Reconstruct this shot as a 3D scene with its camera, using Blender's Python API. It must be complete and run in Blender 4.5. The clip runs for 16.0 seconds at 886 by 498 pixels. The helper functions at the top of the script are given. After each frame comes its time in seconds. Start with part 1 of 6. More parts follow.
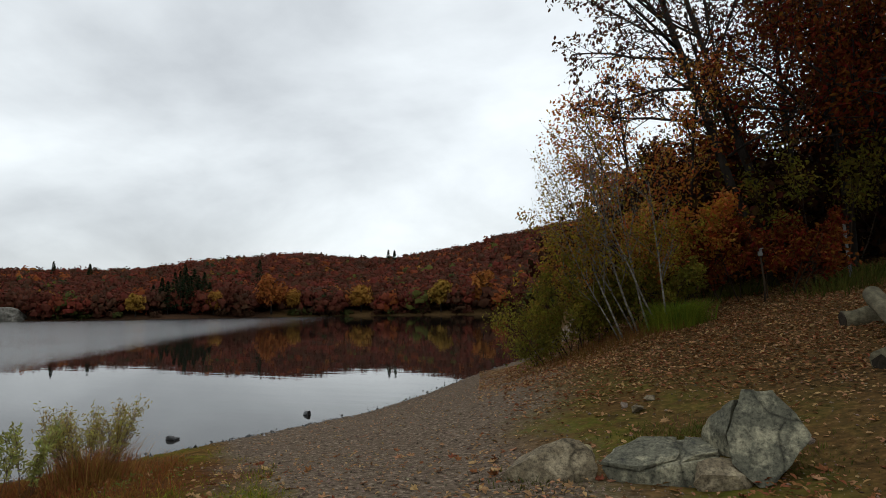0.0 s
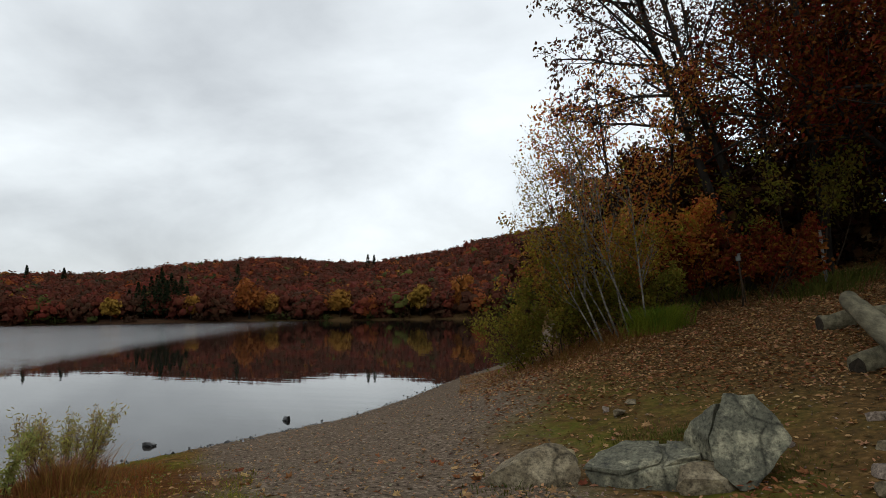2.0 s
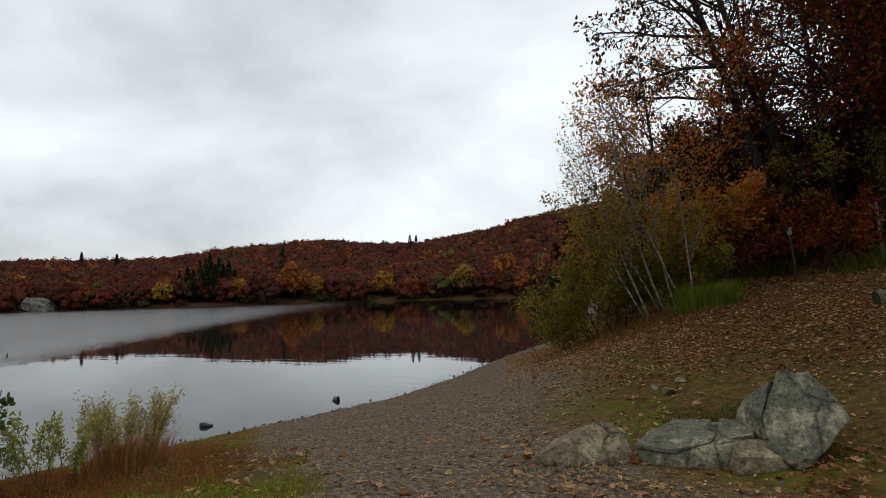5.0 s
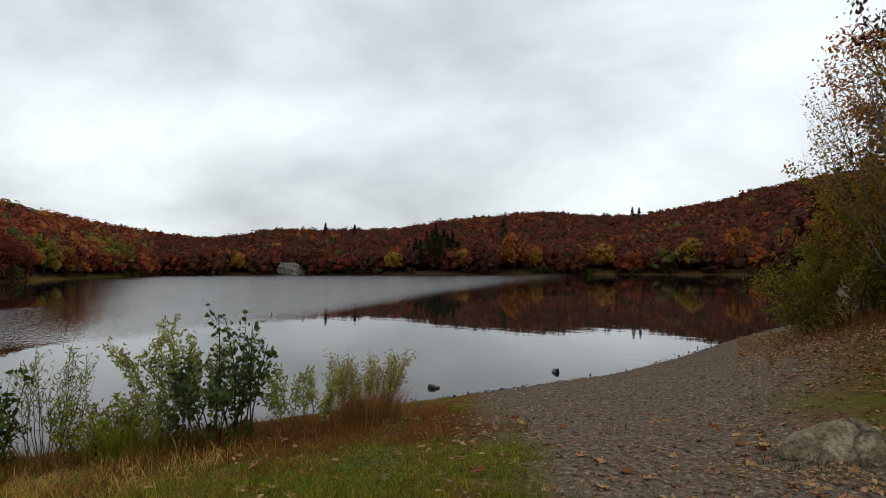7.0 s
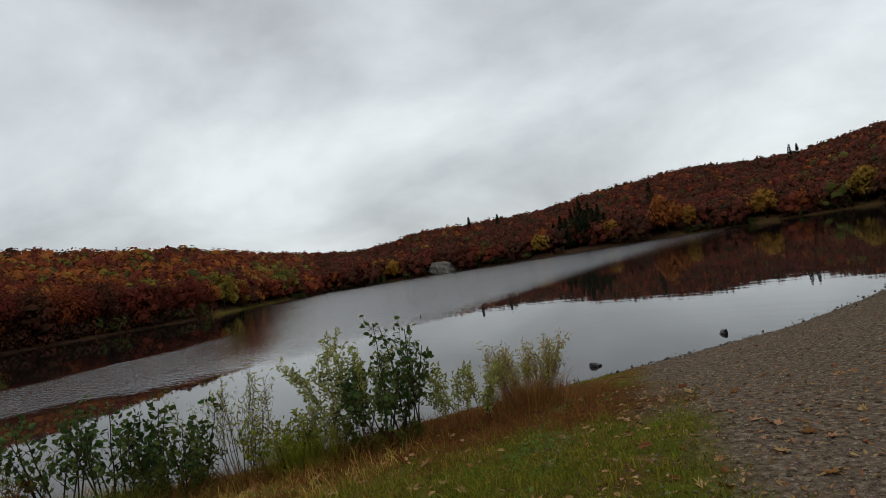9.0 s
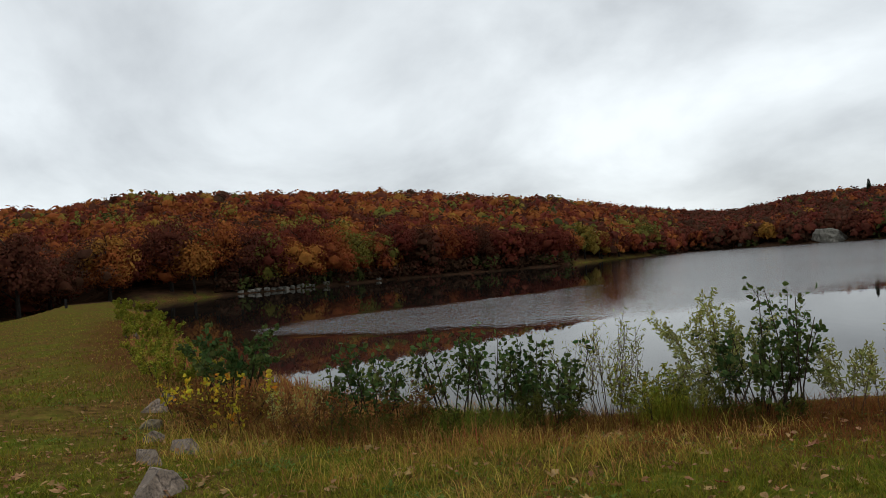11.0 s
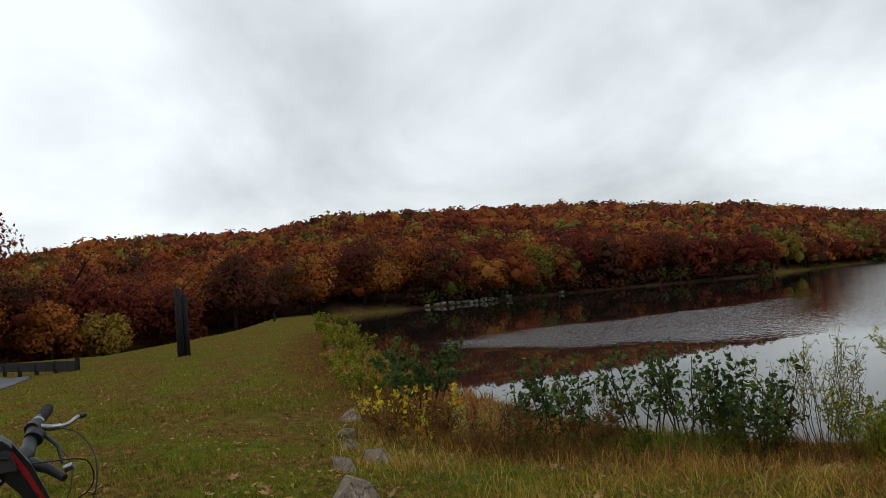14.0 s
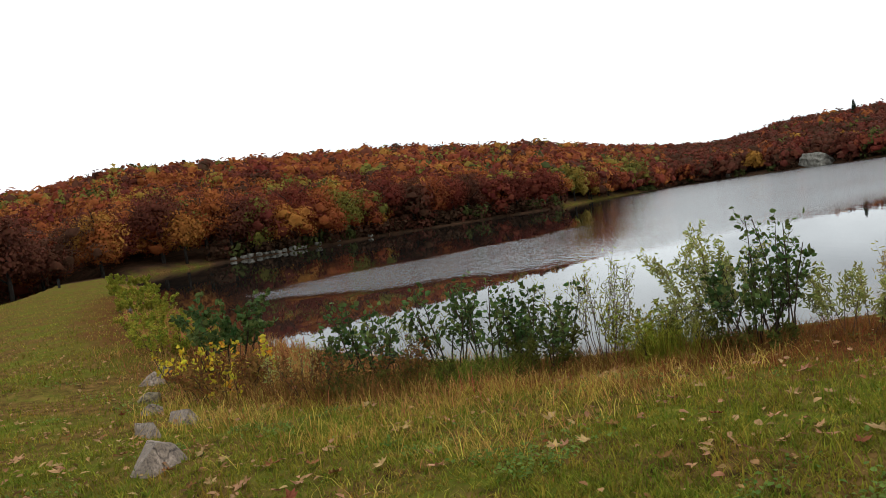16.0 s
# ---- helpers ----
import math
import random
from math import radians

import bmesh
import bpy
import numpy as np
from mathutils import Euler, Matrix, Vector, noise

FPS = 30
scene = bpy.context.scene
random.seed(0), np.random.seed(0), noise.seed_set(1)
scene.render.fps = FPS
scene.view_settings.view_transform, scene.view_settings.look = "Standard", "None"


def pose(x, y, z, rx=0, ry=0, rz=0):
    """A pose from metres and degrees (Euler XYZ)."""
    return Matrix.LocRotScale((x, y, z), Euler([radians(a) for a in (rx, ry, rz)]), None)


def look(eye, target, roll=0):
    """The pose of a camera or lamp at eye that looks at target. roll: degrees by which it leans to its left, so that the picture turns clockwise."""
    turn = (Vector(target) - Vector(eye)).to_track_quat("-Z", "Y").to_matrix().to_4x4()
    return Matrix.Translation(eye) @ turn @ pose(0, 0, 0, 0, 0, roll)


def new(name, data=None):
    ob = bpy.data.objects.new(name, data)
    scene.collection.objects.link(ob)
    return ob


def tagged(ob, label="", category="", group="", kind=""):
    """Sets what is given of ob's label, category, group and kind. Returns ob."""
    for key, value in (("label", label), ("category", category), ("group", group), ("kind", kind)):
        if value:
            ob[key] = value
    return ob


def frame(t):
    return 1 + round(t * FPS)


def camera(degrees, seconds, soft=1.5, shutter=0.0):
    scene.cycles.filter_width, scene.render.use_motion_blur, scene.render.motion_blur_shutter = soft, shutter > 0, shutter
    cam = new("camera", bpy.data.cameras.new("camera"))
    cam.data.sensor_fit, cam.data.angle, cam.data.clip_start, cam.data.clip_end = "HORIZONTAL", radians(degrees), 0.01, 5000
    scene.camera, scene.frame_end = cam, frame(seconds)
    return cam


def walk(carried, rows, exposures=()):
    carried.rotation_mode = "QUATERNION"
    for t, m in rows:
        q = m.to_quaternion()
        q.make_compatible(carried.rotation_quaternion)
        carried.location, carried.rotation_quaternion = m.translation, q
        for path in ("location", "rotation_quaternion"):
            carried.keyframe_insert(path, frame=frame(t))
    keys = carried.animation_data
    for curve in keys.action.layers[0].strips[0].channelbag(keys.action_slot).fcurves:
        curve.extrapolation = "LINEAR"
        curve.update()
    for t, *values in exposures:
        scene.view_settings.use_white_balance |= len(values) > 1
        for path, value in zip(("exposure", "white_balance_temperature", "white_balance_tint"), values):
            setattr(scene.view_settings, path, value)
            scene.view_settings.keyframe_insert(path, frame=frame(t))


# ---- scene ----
cam = camera(64.0, 16.0, soft=0.7)
PATH = [
    (0.0, pose(0.051, 0.127, 1.566, 94.82, 0.85, 25.06)),
    (0.5, pose(-0.007, 0.100, 1.562, 94.36, 1.91, 23.34)),
    (1.0, pose(-0.005, 0.077, 1.572, 94.70, 0.97, 26.12)),
    (1.5, pose(0.009, 0.126, 1.567, 94.31, 1.00, 25.14)),
    (2.0, pose(0.005, 0.143, 1.564, 95.16, 0.84, 23.41)),
    (2.5, pose(0.004, 0.125, 1.566, 94.42, 0.75, 23.63)),
    (3.0, pose(0.003, 0.124, 1.570, 93.94, 0.73, 24.08)),
    (3.2, pose(0.022, 0.124, 1.562, 94.22, 0.71, 24.31)),
    (5.3, pose(-0.020, 0.059, 1.598, 93.24, 2.16, 28.13)),
    (5.5, pose(0.001, 0.028, 1.605, 92.88, 2.26, 29.56)),
    (6.0, pose(-0.019, 0.040, 1.592, 94.01, 1.94, 34.92)),
    (6.5, pose(-0.035, 0.036, 1.599, 93.82, 1.98, 38.73)),
    (7.0, pose(-0.018, 0.017, 1.610, 91.63, 0.20, 44.40)),
    (7.5, pose(-0.018, 0.059, 1.625, 92.65, 2.03, 49.93)),
    (8.0, pose(0.051, 0.138, 1.611, 91.58, 4.43, 47.77)),
    (8.2, pose(0.093, 0.138, 1.626, 90.99, 6.12, 49.37)),
    (10.3, pose(0.035, -0.123, 1.607, 92.26, 3.14, 70.05)),
    (10.5, pose(0.047, -0.226, 1.608, 91.95, 2.40, 73.90)),
    (11.0, pose(0.069, -0.120, 1.611, 91.26, 4.23, 85.12)),
    (11.5, pose(-0.007, -0.085, 1.600, 88.70, 7.03, 92.99)),
    (12.0, pose(-0.077, -0.082, 1.604, 91.99, 8.47, 105.42)),
    (12.5, pose(-0.083, -0.109, 1.614, 94.10, 8.26, 106.40)),
    (13.0, pose(-0.056, -0.124, 1.623, 95.51, 6.77, 104.52)),
    (13.5, pose(-0.047, -0.130, 1.626, 94.91, 6.25, 102.17)),
    (14.0, pose(-0.030, -0.122, 1.625, 93.49, 4.88, 99.78)),
    (14.5, pose(-0.017, -0.131, 1.620, 92.41, 5.14, 95.98)),
    (15.0, pose(-0.062, -0.083, 1.610, 93.37, 2.71, 91.76)),
    (15.5, pose(-0.044, -0.038, 1.593, 91.61, 3.99, 88.61)),
    (16.0, pose(-0.017, -0.042, 1.602, 87.28, 8.41, 84.37)),
]
walk(cam, PATH, [(0, 0.0), (7, 0.0), (8, -0.15), (10.5, -0.28), (11, 0.0), (11.5, 0.8), (12, 0.8), (12.5, 0.26), (13, 0.03), (13.5, 0.06), (14, 0.0), (14.5, 0.0), (15, 0.16), (15.5, 0.23), (16, 0.78)])

# ---- world, sun ----
world = bpy.data.worlds.new("overcast_sky")
scene.world = world
world.use_nodes = True
wn, wl = world.node_tree.nodes, world.node_tree.links
wn.clear()


def wnode(kind, **values):
    n = wn.new(kind)
    for key, value in values.items():
        n.inputs[key].default_value = value
    return n


sky = wn.new("ShaderNodeTexSky")
sky.sky_type = "NISHITA"
sky.sun_disc = False
sky.sun_elevation = radians(38)
sky.sun_rotation = radians(25)
coord = wn.new("ShaderNodeTexCoord")
split = wn.new("ShaderNodeSeparateXYZ")
wl.new(coord.outputs["Generated"], split.inputs[0])
lift = wn.new("ShaderNodeMath")
lift.operation = "ADD"
lift.use_clamp = False
lift.inputs[1].default_value = 0.42
wl.new(split.outputs["Z"], lift.inputs[0])
floor_up = wn.new("ShaderNodeMath")
floor_up.operation = "MAXIMUM"
floor_up.inputs[1].default_value = 0.1
wl.new(lift.outputs[0], floor_up.inputs[0])
flat = wn.new("ShaderNodeVectorMath")
flat.operation = "DIVIDE"
both = wn.new("ShaderNodeCombineXYZ")
for k in "XYZ":
    wl.new(floor_up.outputs[0], both.inputs[k])
wl.new(coord.outputs["Generated"], flat.inputs[0])
wl.new(both.outputs[0], flat.inputs[1])
shift = wn.new("ShaderNodeVectorMath")
shift.operation = "ADD"
shift.inputs[1].default_value = (7.3, 4.2, 1.7)
wl.new(flat.outputs[0], shift.inputs[0])
big = wnode("ShaderNodeTexNoise", Scale=1.5, Detail=9.0, Roughness=0.52, Distortion=0.25)
wl.new(shift.outputs[0], big.inputs["Vector"])
ramp = wn.new("ShaderNodeValToRGB")
ramp.color_ramp.elements[0].position, ramp.color_ramp.elements[0].color = 0.25, (0.43, 0.455, 0.48, 1)
ramp.color_ramp.elements[1].position, ramp.color_ramp.elements[1].color = 0.64, (0.93, 0.985, 1.01, 1)
bank_way = wn.new("ShaderNodeVectorMath")
bank_way.operation = "DOT_PRODUCT"
bank_way.inputs[1].default_value = (-0.7, 0.63, 0.33)
wl.new(coord.outputs["Generated"], bank_way.inputs[0])
bank_soft = wn.new("ShaderNodeMapRange")
bank_soft.interpolation_type = "SMOOTHSTEP"
for k, value in enumerate((0.5, 1.0, 0.05, -0.05), 1):
    bank_soft.inputs[k].default_value = value
wl.new(bank_way.outputs["Value"], bank_soft.inputs[0])
cloud = wn.new("ShaderNodeMath")
cloud.operation = "ADD"
wl.new(big.outputs["Fac"], cloud.inputs[0])
wl.new(bank_soft.outputs[0], cloud.inputs[1])
wl.new(cloud.outputs[0], ramp.inputs[0])
tone = wn.new("ShaderNodeMix")
tone.data_type = "RGBA"
tone.blend_type = "ADD"
tone.inputs[0].default_value = 0.012
wl.new(ramp.outputs[0], tone.inputs[6])
wl.new(sky.outputs[0], tone.inputs[7])
back = wnode("ShaderNodeBackground", Strength=1.0)
wl.new(tone.outputs[2], back.inputs["Color"])
wout = wn.new("ShaderNodeOutputWorld")
wl.new(back.outputs[0], wout.inputs[0])

sun = new("sun", bpy.data.lights.new("sun", "SUN"))
sun.data.energy, sun.data.angle, sun.data.color = 0.4, radians(35), (1.0, 0.97, 0.92)
sun.matrix_world = look((-20, 30, 40), (0, 0, 0))


# ---- materials ----
def material(name, colours, scale=5.0, rough=0.8, bump=0.3, bump_scale=None, fine=40.0, vary=0.0, metal=0.0, spec=0.15, attribute="", detail=4.0, stretch=None, bump_distance=0.02):
    """A two-scale material: broad noise picks between the colours, fine noise darkens and roughens them."""
    m = bpy.data.materials.new(name)
    m.use_nodes = True
    n, l = m.node_tree.nodes, m.node_tree.links
    b = n["Principled BSDF"]
    b.inputs["Roughness"].default_value = rough
    b.inputs["Metallic"].default_value = metal
    b.inputs["Specular IOR Level"].default_value = spec
    tc = n.new("ShaderNodeTexCoord")
    vec = tc.outputs["Object"]
    if stretch:
        mp = n.new("ShaderNodeMapping")
        mp.inputs["Scale"].default_value = stretch
        l.new(vec, mp.inputs["Vector"])
        vec = mp.outputs[0]
    broad = n.new("ShaderNodeTexNoise")
    broad.inputs["Scale"].default_value, broad.inputs["Detail"].default_value = scale, detail
    l.new(vec, broad.inputs["Vector"])
    small = n.new("ShaderNodeTexNoise")
    small.inputs["Scale"].default_value, small.inputs["Detail"].default_value = fine, 3.0
    l.new(vec, small.inputs["Vector"])
    r = n.new("ShaderNodeValToRGB")
    els = r.color_ramp.elements
    lo, hi = (0.0, 1.0) if attribute else (0.3, 0.7)
    els[0].position, els[0].color = lo, (*colours[0], 1)
    els[1].position, els[1].color = hi, (*colours[-1], 1)
    for i, c in enumerate(colours[1:-1], 1):
        els.new(lo + (hi - lo) * i / (len(colours) - 1)).color = (*c, 1)
    if attribute:
        a = n.new("ShaderNodeAttribute")
        a.attribute_name = attribute
        l.new(a.outputs["Fac"], r.inputs[0])
    else:
        l.new(broad.outputs["Fac"], r.inputs[0])
    mul = n.new("ShaderNodeMix")
    mul.data_type, mul.blend_type = "RGBA", "MULTIPLY"
    mul.inputs[0].default_value = 1.0
    g = n.new("ShaderNodeMapRange")
    g.inputs[3].default_value, g.inputs[4].default_value = 0.4, 1.2
    l.new(small.outputs["Fac"], g.inputs[0])
    l.new(r.outputs[0], mul.inputs[6])
    l.new(g.outputs[0], mul.inputs[7])
    col = mul.outputs[2]
    if vary:
        gi = n.new("ShaderNodeNewGeometry")
        oi = n.new("ShaderNodeObjectInfo")
        add = n.new("ShaderNodeMath")
        add.operation = "ADD"
        l.new(gi.outputs["Random Per Island"], add.inputs[0])
        l.new(oi.outputs["Random"], add.inputs[1])
        fr = n.new("ShaderNodeMath")
        fr.operation = "FRACT"
        l.new(add.outputs[0], fr.inputs[0])
        hs = n.new("ShaderNodeHueSaturation")
        mh, mv = n.new("ShaderNodeMapRange"), n.new("ShaderNodeMapRange")
        mh.inputs[3].default_value, mh.inputs[4].default_value = 0.5 - 0.06 * vary, 0.5 + 0.05 * vary
        mv.inputs[3].default_value, mv.inputs[4].default_value = 1 - 0.55 * vary, 1 + 0.6 * vary
        l.new(fr.outputs[0], mh.inputs[0])
        fr2 = n.new("ShaderNodeMath")
        fr2.operation = "FRACT"
        m7 = n.new("ShaderNodeMath")
        m7.operation = "MULTIPLY"
        m7.inputs[1].default_value = 7.31
        l.new(fr.outputs[0], m7.inputs[0])
        l.new(m7.outputs[0], fr2.inputs[0])
        l.new(fr2.outputs[0], mv.inputs[0])
        l.new(mh.outputs[0], hs.inputs["Hue"])
        l.new(mv.outputs[0], hs.inputs["Value"])
        l.new(col, hs.inputs["Color"])
        col = hs.outputs[0]
    l.new(col, b.inputs["Base Color"])
    if bump:
        bp = n.new("ShaderNodeBump")
        bp.inputs["Strength"].default_value, bp.inputs["Distance"].default_value = bump, bump_distance
        if bump_scale:
            bn = n.new("ShaderNodeTexNoise")
            bn.inputs["Scale"].default_value, bn.inputs["Detail"].default_value = bump_scale, 5.0
            l.new(vec, bn.inputs["Vector"])
            l.new(bn.outputs["Fac"], bp.inputs["Height"])
        else:
            l.new(small.outputs["Fac"], bp.inputs["Height"])
        l.new(bp.outputs[0], b.inputs["Normal"])
    return m


def leafy(name, colours, vary=0.6, attribute="", rough=0.6, through_light=0.35, fine=25.0, scale=1.5, bump=0.0, bump_distance=0.02):
    """Leaf material with some light passing through the blade."""
    m = material(name, colours, scale=scale, rough=rough, bump=bump, bump_distance=bump_distance, fine=fine, vary=vary, spec=0.01, attribute=attribute)
    n, l = m.node_tree.nodes, m.node_tree.links
    b = n["Principled BSDF"]
    tr = n.new("ShaderNodeBsdfTranslucent")
    mix = n.new("ShaderNodeMixShader")
    mix.inputs[0].default_value = through_light
    src = b.inputs["Base Color"].links[0].from_socket
    l.new(src, tr.inputs["Color"])
    out = n["Material Output"]
    l.new(b.outputs[0], mix.inputs[1])
    l.new(tr.outputs[0], mix.inputs[2])
    l.new(mix.outputs[0], out.inputs["Surface"])
    return m


# ---- the lie of the land ----
WATER = -0.7
# waterline on the near side: along the dam face, the grassy bank, the gravel beach and the wooded shore
NEAR = [(-104, -36.4), (-75, -25), (-50, -15.8), (-34.6, -10.1), (-21.8, -5.4), (-16.6, -3.3), (-14.3, -1.5), (-11.8, 0.2), (-10.6, 1.4), (-9.9, 2.8), (-9.7, 4.4),
        (-9.6, 6.5), (-9.1, 8.8), (-8.7, 11.2), (-8.3, 14.0), (-8.6, 17.5), (-9.4, 22.5), (-10.3, 31), (-14, 48), (-30, 95), (-52, 165), (-76, 240)]
# range of the far shore and elevation of its wooded skyline by bearing (degrees to the left of +y)
SHORE_B = [17, 20, 25, 33, 40, 48, 57, 63, 66.5, 68, 72, 76, 82, 89, 96, 101, 105, 108.5]
SHORE_R = [250, 262, 272, 290, 290, 285, 318, 330, 325, 270, 222, 172, 158, 146, 126, 118, 112, 107]
SKY_B = [-40, 10, 16, 20, 24, 29.4, 33, 36.4, 40, 44.6, 48, 52.7, 57.6, 60, 62.7, 65.5, 69.4, 73, 76.4, 83, 88.5, 95.5, 100, 107, 112, 119, 125.6, 132, 140, 170]
SKY_E = [8, 7.6, 6.9, 6.2, 5.2, 4.45, 4.55, 4.9, 4.7, 4.2, 3.65, 3.5, 3.6, 3.1, 2.8, 3.05, 3.7, 4.4, 5.1, 5.9, 6.65, 7.0, 7.1, 7.35, 7.15, 7.2, 7.1, 5.9, 4.6, 4.0]


def polar(b, r):
    return -r * math.sin(radians(b)), r * math.cos(radians(b))


LAKE = NEAR + [polar(b, r) for b, r in zip(SHORE_B, SHORE_R)]
_seg = np.array(LAKE + LAKE[:1])


def land(x, y):
    """Distance inland from the waterline, negative on the lake."""
    x, y = np.asarray(x, float), np.asarray(y, float)
    best = np.full(x.shape, 1e9)
    inside = np.zeros(x.shape, bool)
    for (ax, ay), (bx, by) in zip(_seg[:-1], _seg[1:]):
        dx, dy = bx - ax, by - ay
        t = np.clip(((x - ax) * dx + (y - ay) * dy) / (dx * dx + dy * dy), 0, 1)
        best = np.minimum(best, np.hypot(x - ax - t * dx, y - ay - t * dy))
        if by != ay:
            inside ^= ((ay > y) != (by > y)) & (x < dx * (y - ay) / (by - ay) + ax)
    return np.where(inside, -best, best)


def step(e0, e1, v):
    t = np.clip((v - e0) / (e1 - e0), 0, 1)
    return t * t * (3 - 2 * t)


def wave(x, y, s, seed=0.0):
    """Cheap smooth unevenness between -1 and 1."""
    return (np.sin(x * s + seed) * np.cos(y * s * 1.13 + 2 * seed) + 0.5 * np.sin(x * s * 2.3 + y * s * 1.7 + 3 * seed) + 0.25 * np.sin(y * s * 4.1 - x * s * 3.3 + seed)) / 1.75


def behind_crest(x, y):
    """Distance from the dam's upstream shoulder towards the valley."""
    return (-7 + (x + 19) * 0.36 - y) * 0.941


def ridge_range(b, rs):
    return rs + 130 + 60 * step(60, 20, b) + 25 * step(100, 125, b)


def ground(x, y):
    x, y = np.asarray(x, float), np.asarray(y, float)
    d = land(x, y)
    r = np.hypot(x, y)
    b = np.degrees(np.arctan2(-x, y))
    width = 2.4 + 3.6 * step(-15, -9, x) + 2.0 * step(6, 9, y)
    bank = WATER + 0.7 * np.clip(d / width, -1.2, 1)
    # hillside behind the beach
    hill = 0.135 * (y - 6) + 0.146 * x
    hill = np.where((y > 3) & (x > -30), hill, -9)
    near = bank + np.maximum(hill - bank, 0) * step(0.3, 6.5, d)
    near = np.minimum(near, 9 + 0.02 * r)
    # lower ground behind the dam crest
    s = behind_crest(x, y)
    deep = step(-48, -75, x)
    fall = np.clip((s - 6.3) * (0.10 + 0.34 * deep), 0, 1.0 + 3.2 * deep) * step(3, 9, -x)
    near = near - np.where((s > 6.3) & (x < 0), fall, 0)
    # wooded hills beyond the lake
    rs = np.interp(b, SHORE_B, SHORE_R)
    rs = np.where(b > 108.5, 107 - 22 * step(112, 130, b), rs)
    rr = ridge_range(b, rs)
    top = rr * np.tan(np.radians(np.interp(b, SKY_B, SKY_E))) + 1.6 - 11.0
    t = np.clip((r - rs) / (rr - rs), 0, 1.0)
    prof = 0.55 * t + 0.45 * step(0, 1, t)
    far = np.where(b > 108.5, -3.2 * step(109, 114, b) - 0.0, 0.0) + top * prof + np.where(d > 0, np.minimum(d, 3) * 0.25 + WATER, 0)
    far = far - np.clip(r - rr, 0, 400) * 0.05
    far_on = (r > rs - 2) & (b > 8) & (b < 150) & (d > 0)
    z = np.where(far_on & (far > near), far, near)
    z = z + 0.13 * np.exp(-((x + 2.1) ** 2 + (y + 1.9) ** 2) / 1.2)
    z = np.where(d <= 0, np.maximum(WATER + d * 0.22, -3.0), z)
    z = z + np.where(d > 0.3, 0.03 * wave(x, y, 1.3) + 0.012 * wave(x, y, 4.7, 1.0), 0) * step(60, 20, r)
    return z


def gz(x, y):
    return float(ground(np.array([x]), np.array([y]))[0])


def grid_mesh(name, verts, faces, mat, smooth=True):
    me = bpy.data.meshes.new(name)
    me.from_pydata(verts, [], faces)
    me.materials.append(mat)
    if smooth:
        me.polygons.foreach_set("use_smooth", [True] * len(me.polygons))
    me.update()
    return me


# ground: one sheet, finer near the camera and over the arc that it looks across
cols = np.radians(np.concatenate([np.arange(-20, 150, 0.5), np.arange(150, 340, 5.0)]))
rings = np.concatenate([[0.4], np.geomspace(0.8, 3000, 300)])
B, Rg = np.meshgrid(cols, rings)
GX, GY = -Rg * np.sin(B), Rg * np.cos(B)
GZ = ground(GX.ravel(), GY.ravel()).reshape(GX.shape)
nr, nc = GX.shape
gverts = np.stack([GX.ravel(), GY.ravel(), GZ.ravel()], 1)
gfaces = [(i * nc + j, i * nc + (j + 1) % nc, (i + 1) * nc + (j + 1) % nc, (i + 1) * nc + j) for i in range(nr - 1) for j in range(nc)]
gfaces.append(tuple(range(nc - 1, -1, -1)))


def gravel_mask(x, y):
    """1 on the gravel beach, 0 on turf and forest floor."""
    edge_l = (y - 6.9) * 0.72 + (x + 6.1) * 0.69 + 0.35 * wave(x, y, 2.1)
    edge_r = -(x + 2.6) * 0.93 - (y - 9) * 0.22 + 0.5 * wave(x, y, 1.4, 2.0) + 2.2 * step(9, 3, y)
    return step(-0.25, 0.5, edge_l) * step(-0.6, 0.9, edge_r) * step(-0.5, 0.2, y - 1.0)


def litter_mask(x, y):
    """1 where oak leaves cover the slope below the wood."""
    return step(-0.45, 0.7, 0.12 * (y - 6) + 0.146 * x + 0.15 * wave(x, y, 1.7, 4.0)) * step(4, 7, y)


def dry_mask(x, y):
    """1 on the strip of rust-brown dead grass along the bank."""
    d = land(x, y)
    return step(4.3, 2.4, d - 1.6 * step(4.0, 6.0, y) + 0.6 * wave(x, y, 2.3, 5.0)) * step(8.6, 7.2, y) * step(0.0, 0.3, d)


def grassy_shore(b):
    """Bearings at which open grass fringes the far water."""
    return ((b > 68.5) & (b < 75)) | ((b > 102.5) & (b < 109))


